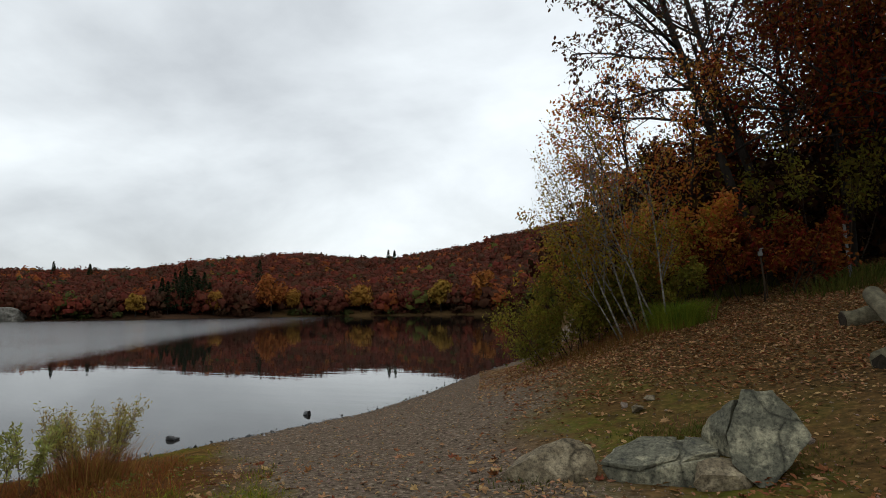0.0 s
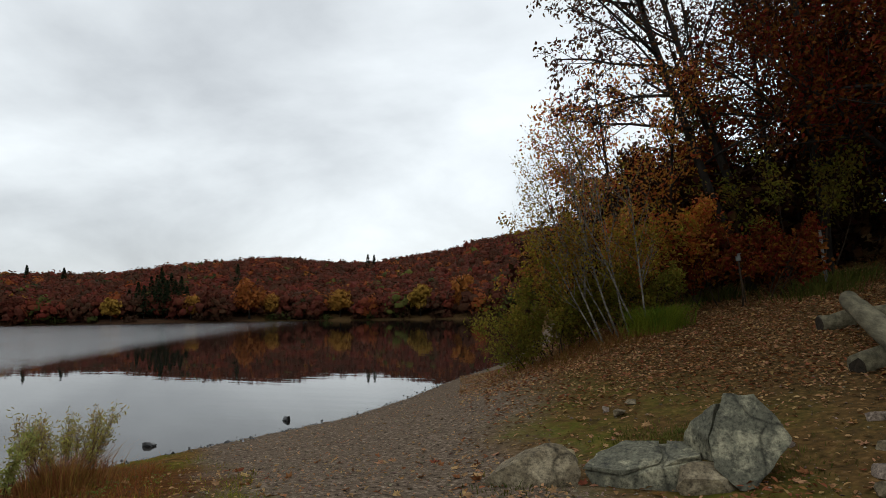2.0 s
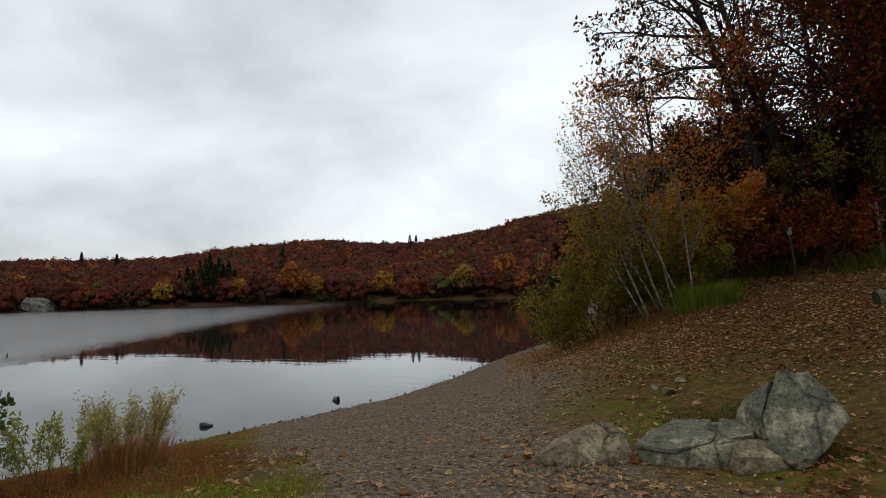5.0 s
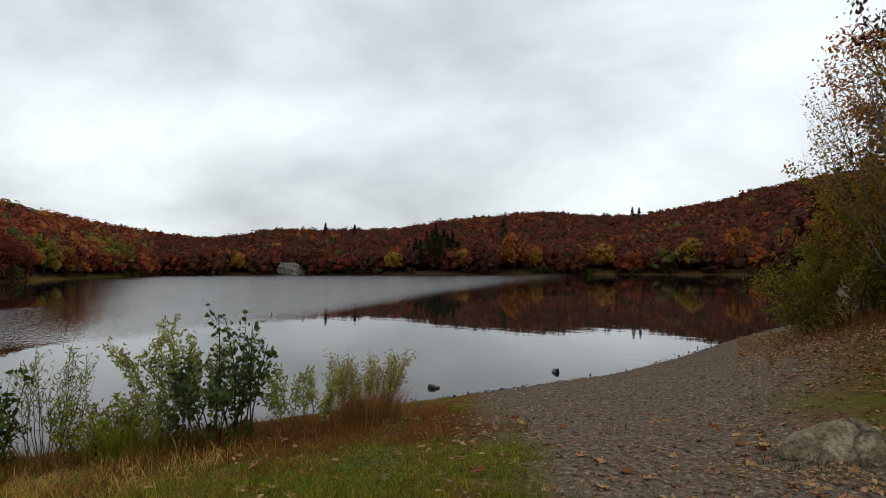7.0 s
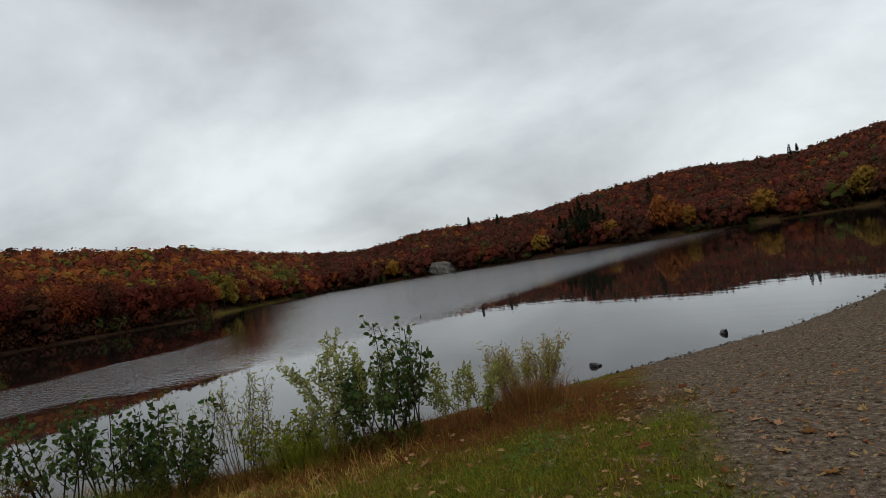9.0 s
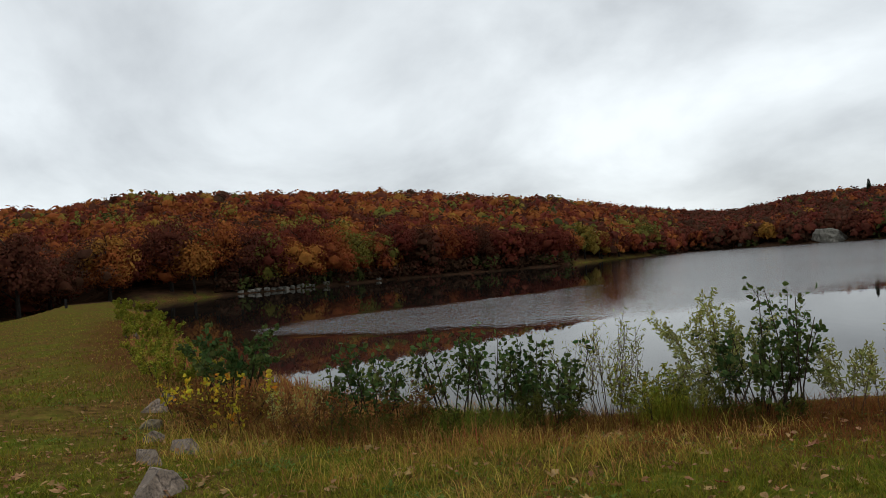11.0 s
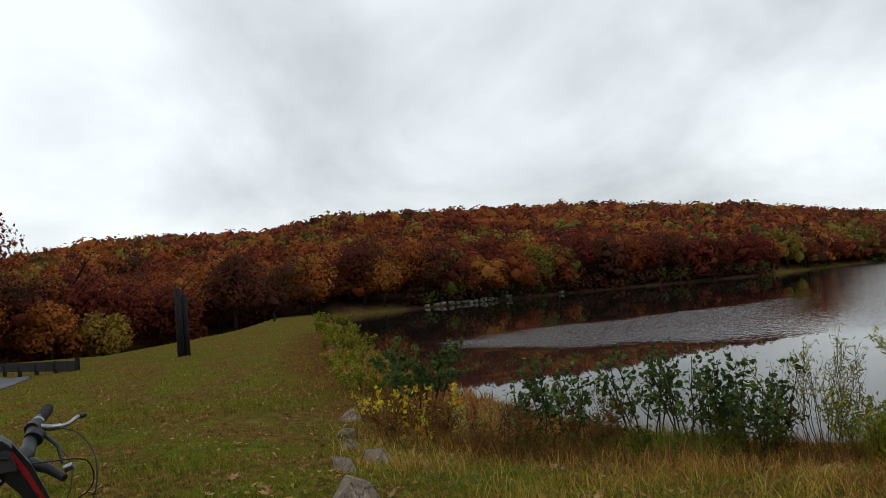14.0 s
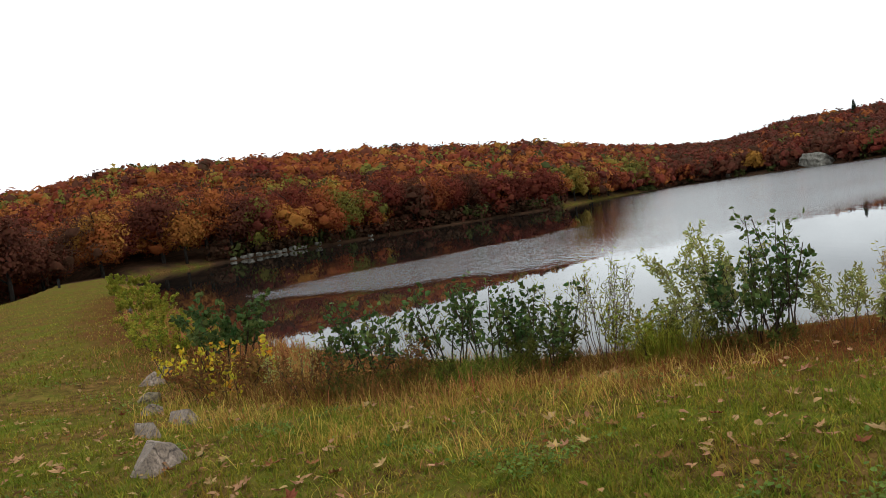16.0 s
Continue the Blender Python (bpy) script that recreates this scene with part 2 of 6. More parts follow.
def turf_ground(name):
    m = bpy.data.materials.new(name)
    m.use_nodes = True
    n, l = m.node_tree.nodes, m.node_tree.links
    b = n["Principled BSDF"]
    b.inputs["Specular IOR Level"].default_value = 0.0
    b.inputs["Roughness"].default_value = 0.95
    tc = n.new("ShaderNodeTexCoord")

    def noise_ramp(scale, stops, detail=6.0):
        t = n.new("ShaderNodeTexNoise")
        t.inputs["Scale"].default_value, t.inputs["Detail"].default_value, t.inputs["Roughness"].default_value = scale, detail, 0.65
        l.new(tc.outputs["Object"], t.inputs["Vector"])
        r = n.new("ShaderNodeValToRGB")
        e = r.color_ramp.elements
        e[0].position, e[0].color = stops[0][0], (*stops[0][1], 1)
        e[1].position, e[1].color = stops[-1][0], (*stops[-1][1], 1)
        for p, c in stops[1:-1]:
            e.new(p).color = (*c, 1)
        l.new(t.outputs["Fac"], r.inputs[0])
        return r.outputs[0], t.outputs["Fac"]

    turf, _ = noise_ramp(5.0, [(0.34, (0.028, 0.025, 0.008)), (0.44, (0.101, 0.074, 0.016)), (0.5, (0.066, 0.079, 0.01)), (0.56, (0.093, 0.1, 0.013)), (0.66, (0.163, 0.126, 0.028))], 12.0)
    grav, gfac = noise_ramp(16.0, [(0.34, (0.036, 0.027, 0.02)), (0.48, (0.115, 0.085, 0.06)), (0.56, (0.145, 0.108, 0.078)), (0.68, (0.32, 0.25, 0.185))], 12.0)
    litt, _ = noise_ramp(11.0, [(0.34, (0.02, 0.014, 0.007)), (0.47, (0.07, 0.044, 0.02)), (0.54, (0.085, 0.048, 0.018)), (0.66, (0.17, 0.1, 0.045))], 12.0)
    dry, _ = noise_ramp(9.0, [(0.35, (0.045, 0.02, 0.008)), (0.65, (0.12, 0.052, 0.018))])
    wood, _ = noise_ramp(0.6, [(0.35, (0.03, 0.02, 0.012)), (0.65, (0.07, 0.035, 0.02))])
    brown, _ = noise_ramp(7.0, [(0.35, (0.032, 0.02, 0.008)), (0.5, (0.104, 0.06, 0.019)), (0.65, (0.176, 0.101, 0.034))], 12.0)
    spots_ = n.new("ShaderNodeTexNoise")
    spots_.inputs["Scale"].default_value, spots_.inputs["Detail"].default_value = 0.8, 6.0
    l.new(tc.outputs["Object"], spots_.inputs["Vector"])
    patchy = n.new("ShaderNodeMapRange")
    patchy.inputs[1].default_value, patchy.inputs[2].default_value = 0.44, 0.56
    l.new(spots_.outputs["Fac"], patchy.inputs[0])
    mixed = n.new("ShaderNodeMix")
    mixed.data_type = "RGBA"
    l.new(patchy.outputs[0], mixed.inputs[0])
    l.new(turf, mixed.inputs[6])
    l.new(brown, mixed.inputs[7])
    col = mixed.outputs[2]
    for src, att in ((wood, "wood"), (dry, "dry"), (litt, "litter"), (grav, "gravel")):
        a = n.new("ShaderNodeAttribute")
        a.attribute_name = att
        mx = n.new("ShaderNodeMix")
        mx.data_type = "RGBA"
        l.new(a.outputs["Fac"], mx.inputs[0])
        l.new(col, mx.inputs[6])
        l.new(src, mx.inputs[7])
        col = mx.outputs[2]
    l.new(col, b.inputs["Base Color"])
    bp = n.new("ShaderNodeBump")
    bp.inputs["Strength"].default_value, bp.inputs["Distance"].default_value = 0.5, 0.02
    l.new(gfac, bp.inputs["Height"])
    l.new(bp.outputs[0], b.inputs["Normal"])
    return m


M_ground = turf_ground("turf_gravel_and_litter")
me = grid_mesh("ground", gverts.tolist(), gfaces, M_ground)
gx, gy = gverts[:, 0], gverts[:, 1]
g_r = np.hypot(gx, gy)
g_d = land(gx, gy)
g_litter = litter_mask(gx, gy)
for key, vals in (("gravel", gravel_mask(gx, gy) * (g_r < 60)), ("litter", g_litter), ("dry", dry_mask(gx, gy) * (g_r < 40)), ("wood", (step(60, 75, g_r) * (behind_crest(gx, gy) > 7) + (g_r > 100)) * np.where(grassy_shore(np.degrees(np.arctan2(-gx, gy))), step(0.8, 2.2, g_d), 1.0))):
    at = me.attributes.new(key, "FLOAT", "POINT")
    at.data.foreach_set("value", np.clip(vals, 0, 1).astype(np.float32))
tagged(new("ground", me), "grassy bank, gravel beach and leaf-strewn slope round the lake", "ground", kind="structure")

# ---- the lake ----
M_water = bpy.data.materials.new("lake_water")
M_water.use_nodes = True
n, l = M_water.node_tree.nodes, M_water.node_tree.links
pb = n["Principled BSDF"]
pb.inputs["Base Color"].default_value = (0.012, 0.010, 0.008, 1)
pb.inputs["Roughness"].default_value = 0.02
pb.inputs["IOR"].default_value = 1.19
pb.inputs["Specular IOR Level"].default_value = 0.36
tc = n.new("ShaderNodeTexCoord")
mp = n.new("ShaderNodeMapping")
mp.inputs["Scale"].default_value = (0.28, 1.3, 1)
mp.inputs["Rotation"].default_value = (0, 0, radians(-10))
l.new(tc.outputs["Object"], mp.inputs["Vector"])
calm = n.new("ShaderNodeTexNoise")
calm.inputs["Scale"].default_value, calm.inputs["Detail"].default_value = 0.8, 3.0
l.new(mp.outputs[0], calm.inputs["Vector"])
chop = n.new("ShaderNodeTexNoise")
chop.inputs["Scale"].default_value, chop.inputs["Detail"].default_value = 6.5, 2.0
l.new(mp.outputs[0], chop.inputs["Vector"])
wind = n.new("ShaderNodeAttribute")
wind.attribute_name = "wind"
mulw = n.new("ShaderNodeMath")
mulw.operation = "MULTIPLY"
l.new(chop.outputs["Fac"], mulw.inputs[0])
l.new(wind.outputs["Fac"], mulw.inputs[1])
b1 = n.new("ShaderNodeBump")
b1.inputs["Strength"].default_value, b1.inputs["Distance"].default_value = 1.0, 0.003
l.new(calm.outputs["Fac"], b1.inputs["Height"])
b2 = n.new("ShaderNodeBump")
b2.inputs["Strength"].default_value, b2.inputs["Distance"].default_value = 1.0, 0.065
l.new(mulw.outputs[0], b2.inputs["Height"])
l.new(b1.outputs[0], b2.inputs["Normal"])
l.new(b2.outputs[0], pb.inputs["Normal"])
ruf = n.new("ShaderNodeAttribute")
ruf.attribute_name = "ruffle"
rmap = n.new("ShaderNodeMapRange")
rmap.inputs[3].default_value, rmap.inputs[4].default_value = 0.02, 0.2
l.new(ruf.outputs["Fac"], rmap.inputs[0])
l.new(rmap.outputs[0], pb.inputs["Roughness"])
wb = np.radians(np.arange(8, 118, 0.5))
wr = np.geomspace(6, 420, 170)
WB, WR = np.meshgrid(wb, wr)
wx, wy = -WR * np.sin(WB), WR * np.cos(WB)
keep_w = (land(wx.ravel(), wy.ravel()) < 3.0).reshape(wx.shape)
ni, nj = wx.shape
wfaces = [(i * nj + j, i * nj + j + 1, (i + 1) * nj + j + 1, (i + 1) * nj + j) for i in range(ni - 1) for j in range(nj - 1)
          if keep_w[i, j] or keep_w[i + 1, j] or keep_w[i, j + 1] or keep_w[i + 1, j + 1]]
me = grid_mesh("lake", np.stack([wx.ravel(), wy.ravel(), np.full(wx.size, WATER)], 1).tolist(), wfaces, M_water)
bb = np.degrees(WB.ravel())
rr_ = WR.ravel()
dep = np.degrees(np.arctan2(2.3, rr_))
wob_ = 0.5 + 0.5 * wave(wx.ravel(), wy.ravel(), 0.12, 2.0)
b_up = np.interp(bb, [62, 64, 69, 74, 78, 84, 90, 95, 102.5], [0.6, 0.9, 1.9, 2.4, 2.9, 3.15, 3.35, 3.65, 4.1])
b_lo = np.interp(bb, [62, 70, 73, 80, 87, 93, 98, 102.5], [1.2, 4.2, 5.0, 5.35, 5.3, 5.0, 4.6, 4.15])
ragged = 0.16 * wave(wx.ravel(), wy.ravel(), 0.45, 1.0) + 0.1 * wave(wx.ravel(), wy.ravel(), 1.3, 3.0)
band = step(-0.25, 0.3, dep + ragged - b_up) * step(-0.25, 0.3, b_lo - dep + ragged) * step(103, 99, bb) * step(70, 82, bb) * (0.6 + 0.5 * wob_)
open_ = step(-0.5, 0.9, 0.45 + (bb - 32) * 0.13 - dep) * step(31, 36, bb) * step(74, 66, bb) * (0.75 + 0.25 * wob_)
windy = band + 0.25 * open_ * step(1.2, 0.5, open_)
at = me.attributes.new("wind", "FLOAT", "POINT")
at.data.foreach_set("value", np.clip(windy, 0, 1).astype(np.float32))
at = me.attributes.new("ruffle", "FLOAT", "POINT")
at.data.foreach_set("value", np.clip(open_, 0, 1).astype(np.float32))
tagged(new("water", me), "still dark lake water mirroring the cloudy sky", "lake", kind="structure")

# ---- woods ----
M_bark = material("grey_brown_bark", [(0.018, 0.014, 0.011), (0.05, 0.042, 0.034)], scale=6, fine=30, rough=0.95, bump=0.6, stretch=(1, 1, 0.25))
M_canopy = leafy("autumn_canopy_leaves", [(0.08, 0.042, 0.024), (0.185, 0.042, 0.027), (0.3, 0.084, 0.026), (0.42, 0.15, 0.037), (0.38, 0.22, 0.042), (0.185, 0.17, 0.035), (0.03, 0.046, 0.021)], vary=0.14, attribute="tone", through_light=0.32, fine=1.1)


def crown_lobes(rng, h, w, base=0.3):
    """Rounded masses that make up a crown: centres and radii, a big one on top of smaller ones."""
    lobes = int(rng.integers(9, 13))
    a = rng.uniform(0, 6.283) + np.arange(lobes) * 2.4
    f = np.linspace(0.0, 1.0, lobes)
    d = 0.36 * w * np.sqrt(1 - 0.72 * f ** 2) * rng.uniform(0.45, 1.1, lobes)
    lc = np.stack([d * np.cos(a), d * np.sin(a), h * (base + 0.12 + (0.62 - base) * f + 0.08 * rng.uniform(-1, 1, lobes))], 1)
    lr = w * rng.uniform(0.17, 0.28, lobes)
    return lc, lr


def crown_quads(rng, n, h, w, leaf, base=0.3, shape=None, ruffle=0.45, fuzz=0.44, outward=None, level=0.3):
    """Leaf clumps on the crown's rounded masses: centres, and two half-axes for each. outward collects the directions in which they face the sky."""
    lc, lr = shape or crown_lobes(rng, h, w, base)
    k = rng.choice(len(lr), n, p=lr ** 2 / (lr ** 2).sum())
    v = rng.normal(size=(n, 3))
    v /= np.linalg.norm(v, axis=1)[:, None]
    v[:, 2] = np.where(v[:, 2] < -0.75, -v[:, 2], v[:, 2])
    c = lc[k] + v * (lr[k] * (0.62 + fuzz * rng.random(n)))[:, None] * np.array([1, 1, 0.85])
    a = rng.normal(size=(n, 3))
    nrm = v + ruffle * rng.normal(size=(n, 3))
    if outward is not None:
        mid = c - np.array([0, 0, h * 0.42])
        outward.append(0.4 * v + 0.25 * nrm + 0.7 * unit_rows(mid) + np.array([0, 0, level]))
    u = np.cross(nrm, a)
    u /= np.linalg.norm(u, axis=1)[:, None] + 1e-9
    t = np.cross(nrm, u)
    t /= np.linalg.norm(t, axis=1)[:, None] + 1e-9
    s = (leaf * (0.5 + 0.9 * rng.random(n)))[:, None]
    return c, u * s, t * s * 0.8


def ball(fineness):
    bm = bmesh.new()
    bmesh.ops.create_icosphere(bm, subdivisions=fineness, radius=1.0)
    v = np.array([p.co for p in bm.verts])
    f = [[p.index for p in q.verts] for q in bm.faces]
    bm.free()
    return v, np.array(f)


BALLS = {True: ball(2), False: ball(1)}


def crown_core(rng, shape, fine_=True, fill=0.5):
    """The dense inside of a crown, uneven, under its outer leaf clumps."""
    lc, lr = shape
    BALL_V, BALL_F = BALLS[fine_]
    v = BALL_V[None] * (1 + 0.26 * rng.normal(size=(len(lr), len(BALL_V), 1))) * (lr * fill)[:, None, None] * np.array([1, 1, 0.85]) + lc[:, None]
    f = BALL_F[None] + (np.arange(len(lr)) * len(BALL_V))[:, None, None]
    return v.reshape(-1, 3), f.reshape(-1, 3)


def unit_rows(v):
    return v / (np.linalg.norm(v, axis=1)[:, None] + 1e-9)


def core_outward(v, shape):
    """The direction from the middle of its own rounded mass to each point of a crown's inside."""
    lc, lr = shape
    return unit_rows(v - np.repeat(lc, len(v) // len(lr), 0)) + unit_rows(v - lc.mean(0))


def quads_to_mesh(c, u, t):
    """Kite-shaped clumps, bent along the middle."""
    nrm = np.cross(u, t)
    nrm /= np.linalg.norm(nrm, axis=1)[:, None] + 1e-9
    dip = nrm * np.linalg.norm(u, axis=1)[:, None] * 0.25
    v = np.stack([c - u - dip, c - t * 0.9, c + u * 1.1 - dip, c + t], 1).reshape(-1, 3)
    i = np.arange(len(c)) * 4
    return v, np.stack([i, i + 1, i + 2, i + 3], 1)


def tube(path, radii, sides=6):
    """A tapered tube along a path."""
    path = np.asarray(path, float)
    tang = np.gradient(path, axis=0)
    tang /= np.linalg.norm(tang, axis=1)[:, None] + 1e-9
    ref = np.array([0.31, 0.87, 0.2])
    verts, faces = [], []
    for i, (p, tn, r) in enumerate(zip(path, tang, radii)):
        a = np.cross(tn, ref)
        a /= np.linalg.norm(a) + 1e-9
        bb_ = np.cross(tn, a)
        for k in range(sides):
            q = 2 * math.pi * k / sides
            verts.append(p + r * (math.cos(q) * a + math.sin(q) * bb_))
        if i:
            for k in range(sides):
                k2 = (k + 1) % sides
                faces.append(((i - 1) * sides + k, (i - 1) * sides + k2, i * sides + k2, i * sides + k))
    m = len(path) - 1
    faces.append(tuple(range(sides - 1, -1, -1)))
    faces.append(tuple(m * sides + k for k in range(sides)))
    return verts, faces


class Soup:
    """Collects vertices and faces for one mesh."""

    def __init__(self):
        self.v, self.f, self.n = [], [], 0

    def add(self, verts, faces):
        verts = np.asarray(verts, float)
        self.v.append(verts)
        self.f.extend([tuple(int(i) + self.n for i in f) for f in faces])
        self.n += len(verts)

    def mesh(self, name, mat, smooth=False, normals=None):
        me = bpy.data.meshes.new(name)
        me.from_pydata(np.concatenate(self.v).tolist(), [], self.f)
        me.materials.append(mat)
        if smooth or normals is not None:
            me.polygons.foreach_set("use_smooth", [True] * len(me.polygons))
        me.update()
        if normals is not None:
            me.normals_split_custom_set_from_vertices((normals / (np.linalg.norm(normals, axis=1)[:, None] + 1e-9)).tolist())
        return me


def far_crown_mesh(name, rng, h, w, n, leaf, tone, base=0.22):
    s = Soup()
    shape = crown_lobes(rng, h, w, base)
    out = []
    s.add(*quads_to_mesh(*crown_quads(rng, n, h, w, leaf, base, shape, 0.6, 0.6, out)))
    cv, cf = crown_core(rng, shape, True, 0.26)
    s.add(cv, cf)
    me = s.mesh(name, M_canopy, normals=np.concatenate([np.repeat(out[0], 4, 0), core_outward(cv, shape)]))
    at = me.attributes.new("tone", "FLOAT", "POINT")
    at.data.foreach_set("value", np.full(len(me.vertices), tone, np.float32))
    return me


def pick_tone(rng, b):
    """Dusky brown and dark red across the lake; rust, orange, crimson and olive on the nearer hill."""
    q = rng.random()
    stops = ((0.68, 0.0, 0.11), (0.9, 0.1, 0.2), (0.955, 0.24, 0.38), (0.965, 0.5, 0.66), (1.0, 0.88, 1.0)) if b < 67 else ((0.18, 0.0, 0.13), (0.5, 0.12, 0.28), (0.82, 0.28, 0.46), (0.88, 0.5, 0.66), (0.97, 0.74, 0.9), (1.0, 0.9, 1.0))
    lo, hi = next((lo, hi) for lim, lo, hi in stops if q <= lim)
    return rng.uniform(lo, hi)


# hillside canopy: too many trees to count, one mesh
rng = np.random.default_rng(5)
spots = []
# single trees and the bare rock that stand free at the far water's edge
CLEAR = ((48.4, 0.9), (42.9, 0.8), (25.2, 1.1), (21.8, 1.0), (38.6, 1.5), (31.6, 1.2), (56.4, 1.6), (60.4, 0.7), (45.2, 1.4), (73.8, 1.0))
for b in np.arange(11.0, 142.0, 0.25):
    rs = float(np.interp(b, SHORE_B, SHORE_R)) if b <= 108.5 else 107 - 22 * float(step(112, 130, b))
    rr = float(ridge_range(np.array(b), rs))
    r = rs + 1.5 + rng.uniform(0, 4) + (4.5 if grassy_shore(b) else 0)
    while r < rr + 12:
        if rng.random() < 0.25 * radians(1) * r / 6.2 * (1.25 if r < 200 else 1.7):
            if not any(abs(b - c) < k and r < rs + 11 for c, k in CLEAR):
                spots.append((b + rng.uniform(-0.4, 0.4), r + rng.uniform(-2, 2)))
        r += 5.4 if r < rs + 90 else 6.5
C, U, T, tones, faced = [], [], [], [], []
core, core_tones, core_faced = Soup(), [], []
sx, sy = np.array([polar(b, r) for b, r in spots]).T
sz = ground(sx, sy)
for (b, r), x, y, z in zip(spots, sx, sy, sz):
    h, w = rng.uniform(8.5, 10.5), rng.uniform(8.5, 12) * (1.0 if r < 200 else 1.3)
    front = r < float(np.interp(b, SHORE_B, SHORE_R)) + 22
    m, leaf = (2200, 0.14) if r < 118 else (1200, 0.2) if r < 150 else (420, 0.34) if r < 200 else (130, 0.62)
    if not front:
        m, leaf = int(m * 0.6), leaf * 1.1
    shape = crown_lobes(rng, h, w, 0.12)
    c, u, t = crown_quads(rng, m, h, w, leaf, 0.12, shape, 0.35 if r < 200 else 0.25, 0.25 if r < 200 else 0.2, faced, 0.3 if r < 200 else 0.8)
    tone = float(pick_tone(rng, b))
    cv, cf = crown_core(rng, shape, False, 0.34 if r < 118 else 0.38 if r < 200 else 0.46)
    core.add(cv + [x, y, z], cf)
    core_tones.append(np.full(len(cv), tone))
    core_faced.append(core_outward(cv, shape) + np.array([0, 0, 0.3 if r < 200 else 1.2]))
    C.append(c + [x, y, z])
    U.append(u)
    T.append(t)
    tones.append(np.repeat(np.clip(tone + rng.normal(0, 0.025, m), 0, 1), 4))
# undergrowth along the far waterline
for b in np.arange(17.0, 109.0, 0.5):
    if grassy_shore(b) or any(abs(b - c) < k for c, k in CLEAR):
        continue
    rs = float(np.interp(b, SHORE_B, SHORE_R))
    x, y = polar(b + rng.uniform(-0.2, 0.2), rs + rng.uniform(1.0, 2.5))
    c, u, t = crown_quads(rng, 110, rng.uniform(1.4, 3.4), rng.uniform(2.5, 4.5) * (1 + rs / 400), 0.2 + rs / 1000, 0.05, outward=faced)
    C.append(c + [x, y, gz(x, y) - 0.1])
    U.append(u)
    T.append(t)
    tones.append(np.full(110 * 4, rng.choice([0.0, 0.0, 0.02, 0.05, 0.95])))
s = Soup()
s.add(*quads_to_mesh(np.concatenate(C), np.concatenate(U), np.concatenate(T)))
s.add(np.concatenate(core.v), core.f)
me = s.mesh("hillside_woods", M_canopy, normals=np.concatenate([np.repeat(np.concatenate(faced), 4, 0)] + core_faced))
at = me.attributes.new("tone", "FLOAT", "POINT")
at.data.foreach_set("value", np.concatenate(tones + core_tones).astype(np.float32))
tagged(new("hillside_woods", me), "rust, red and orange autumn woods covering the hills", "woods", kind="stuff")


# ---- growing plants ----
def unit(v):
    return v / (np.linalg.norm(v) + 1e-9)


def grow(rng, wood, tips, p, d, length, r, levels, lift=0.1, wob=0.12, sides=6, steps=6, taper=0.4):
    """A limb and, level by level, its branches. levels: (number, length ratio, angle, first fraction). Leaf points go to tips."""
    p, d = np.array(p, float), unit(np.array(d, float))
    path, radii = [p.copy()], [r]
    for i in range(steps):
        d = unit(d + wob * rng.normal(size=3) + np.array([0, 0, lift / steps]))
        p = p + d * length / steps
        path.append(p.copy())
        radii.append(r * (1 - (1 - taper) * (i + 1) / steps))
    if wood is not None:
        wood.add(*tube(path, radii, sides))
    path = np.array(path)
    if not levels:
        for f in np.linspace(0.25, 1, 5):
            k = f * steps
            i = min(int(k), steps - 1)
            tips.append((path[i] + (path[i + 1] - path[i]) * (k - i), unit(path[i + 1] - path[i])))
        return path
    num, ratio, ang, first = levels[0]
    for i in range(num):
        f = first + (1 - first) * (i + rng.random()) / num
        k = min(f * steps, steps - 1e-3)
        j = int(k)
        q = path[j] + (path[j + 1] - path[j]) * (k - j)
        t = unit(path[j + 1] - path[j])
        side = unit(np.cross(t, rng.normal(size=3)))
        a = radians(ang) * rng.uniform(0.7, 1.3)
        d2 = t * math.cos(a) + side * math.sin(a)
        grow(rng, wood, tips, q, d2, length * ratio * rng.uniform(0.7, 1.2) * (1.15 - 0.5 * f), max(r * (1 - (1 - taper) * f) * 0.5, 0.003), levels[1:], lift, wob * 1.2,
             max(3, sides - 1), max(3, steps - 2), taper)
    return path


def leaf_axes(rng, tips, per, size, spread, droop=0.3):
    """Leaves about the leaf points: centres, long and short half-axes."""
    c = np.repeat(np.array([t[0] for t in tips]), per, 0)
    d = np.repeat(np.array([t[1] for t in tips]), per, 0)
    n = len(c)
    c = c + rng.normal(size=(n, 3)) * spread
    u = d * 0.6 + rng.normal(size=(n, 3)) * 0.7 - np.array([0, 0, droop])
    u /= np.linalg.norm(u, axis=1)[:, None]
    t = np.cross(u, rng.normal(size=(n, 3)))
    t /= np.linalg.norm(t, axis=1)[:, None]
    s = (size * rng.uniform(0.6, 1.25, n))[:, None]
    return c, u * s, t * s


def leaf_mesh(c, u, t, width=0.5):
    """Pointed oval leaves folded along the midrib."""
    nrm = np.cross(u, t)
    nrm /= np.linalg.norm(nrm, axis=1)[:, None] + 1e-9
    up = nrm * np.linalg.norm(u, axis=1)[:, None] * 0.22
    w = t * width
    v = np.stack([c - u, c - u * 0.35 + w + up, c + u * 0.4 + w * 0.8 + up, c + u, c + u * 0.4 - w * 0.8 + up, c - u * 0.35 - w + up], 1).reshape(-1, 3)
    i = np.arange(len(c)) * 6
    f = np.concatenate([np.stack([i, i + 1, i + 2, i + 3], 1), np.stack([i + 3, i + 4, i + 5, i], 1)])
    return v, f


def part(name, me, parent, label=""):
    ob = new(name, me)
    ob.parent = parent
    if label:
        ob["label"] = label
    return ob


def thing(name, x, y, z, label, category, group=""):
    e = new(name)
    e.location = (x, y, z)
    return tagged(e, label, category, group)


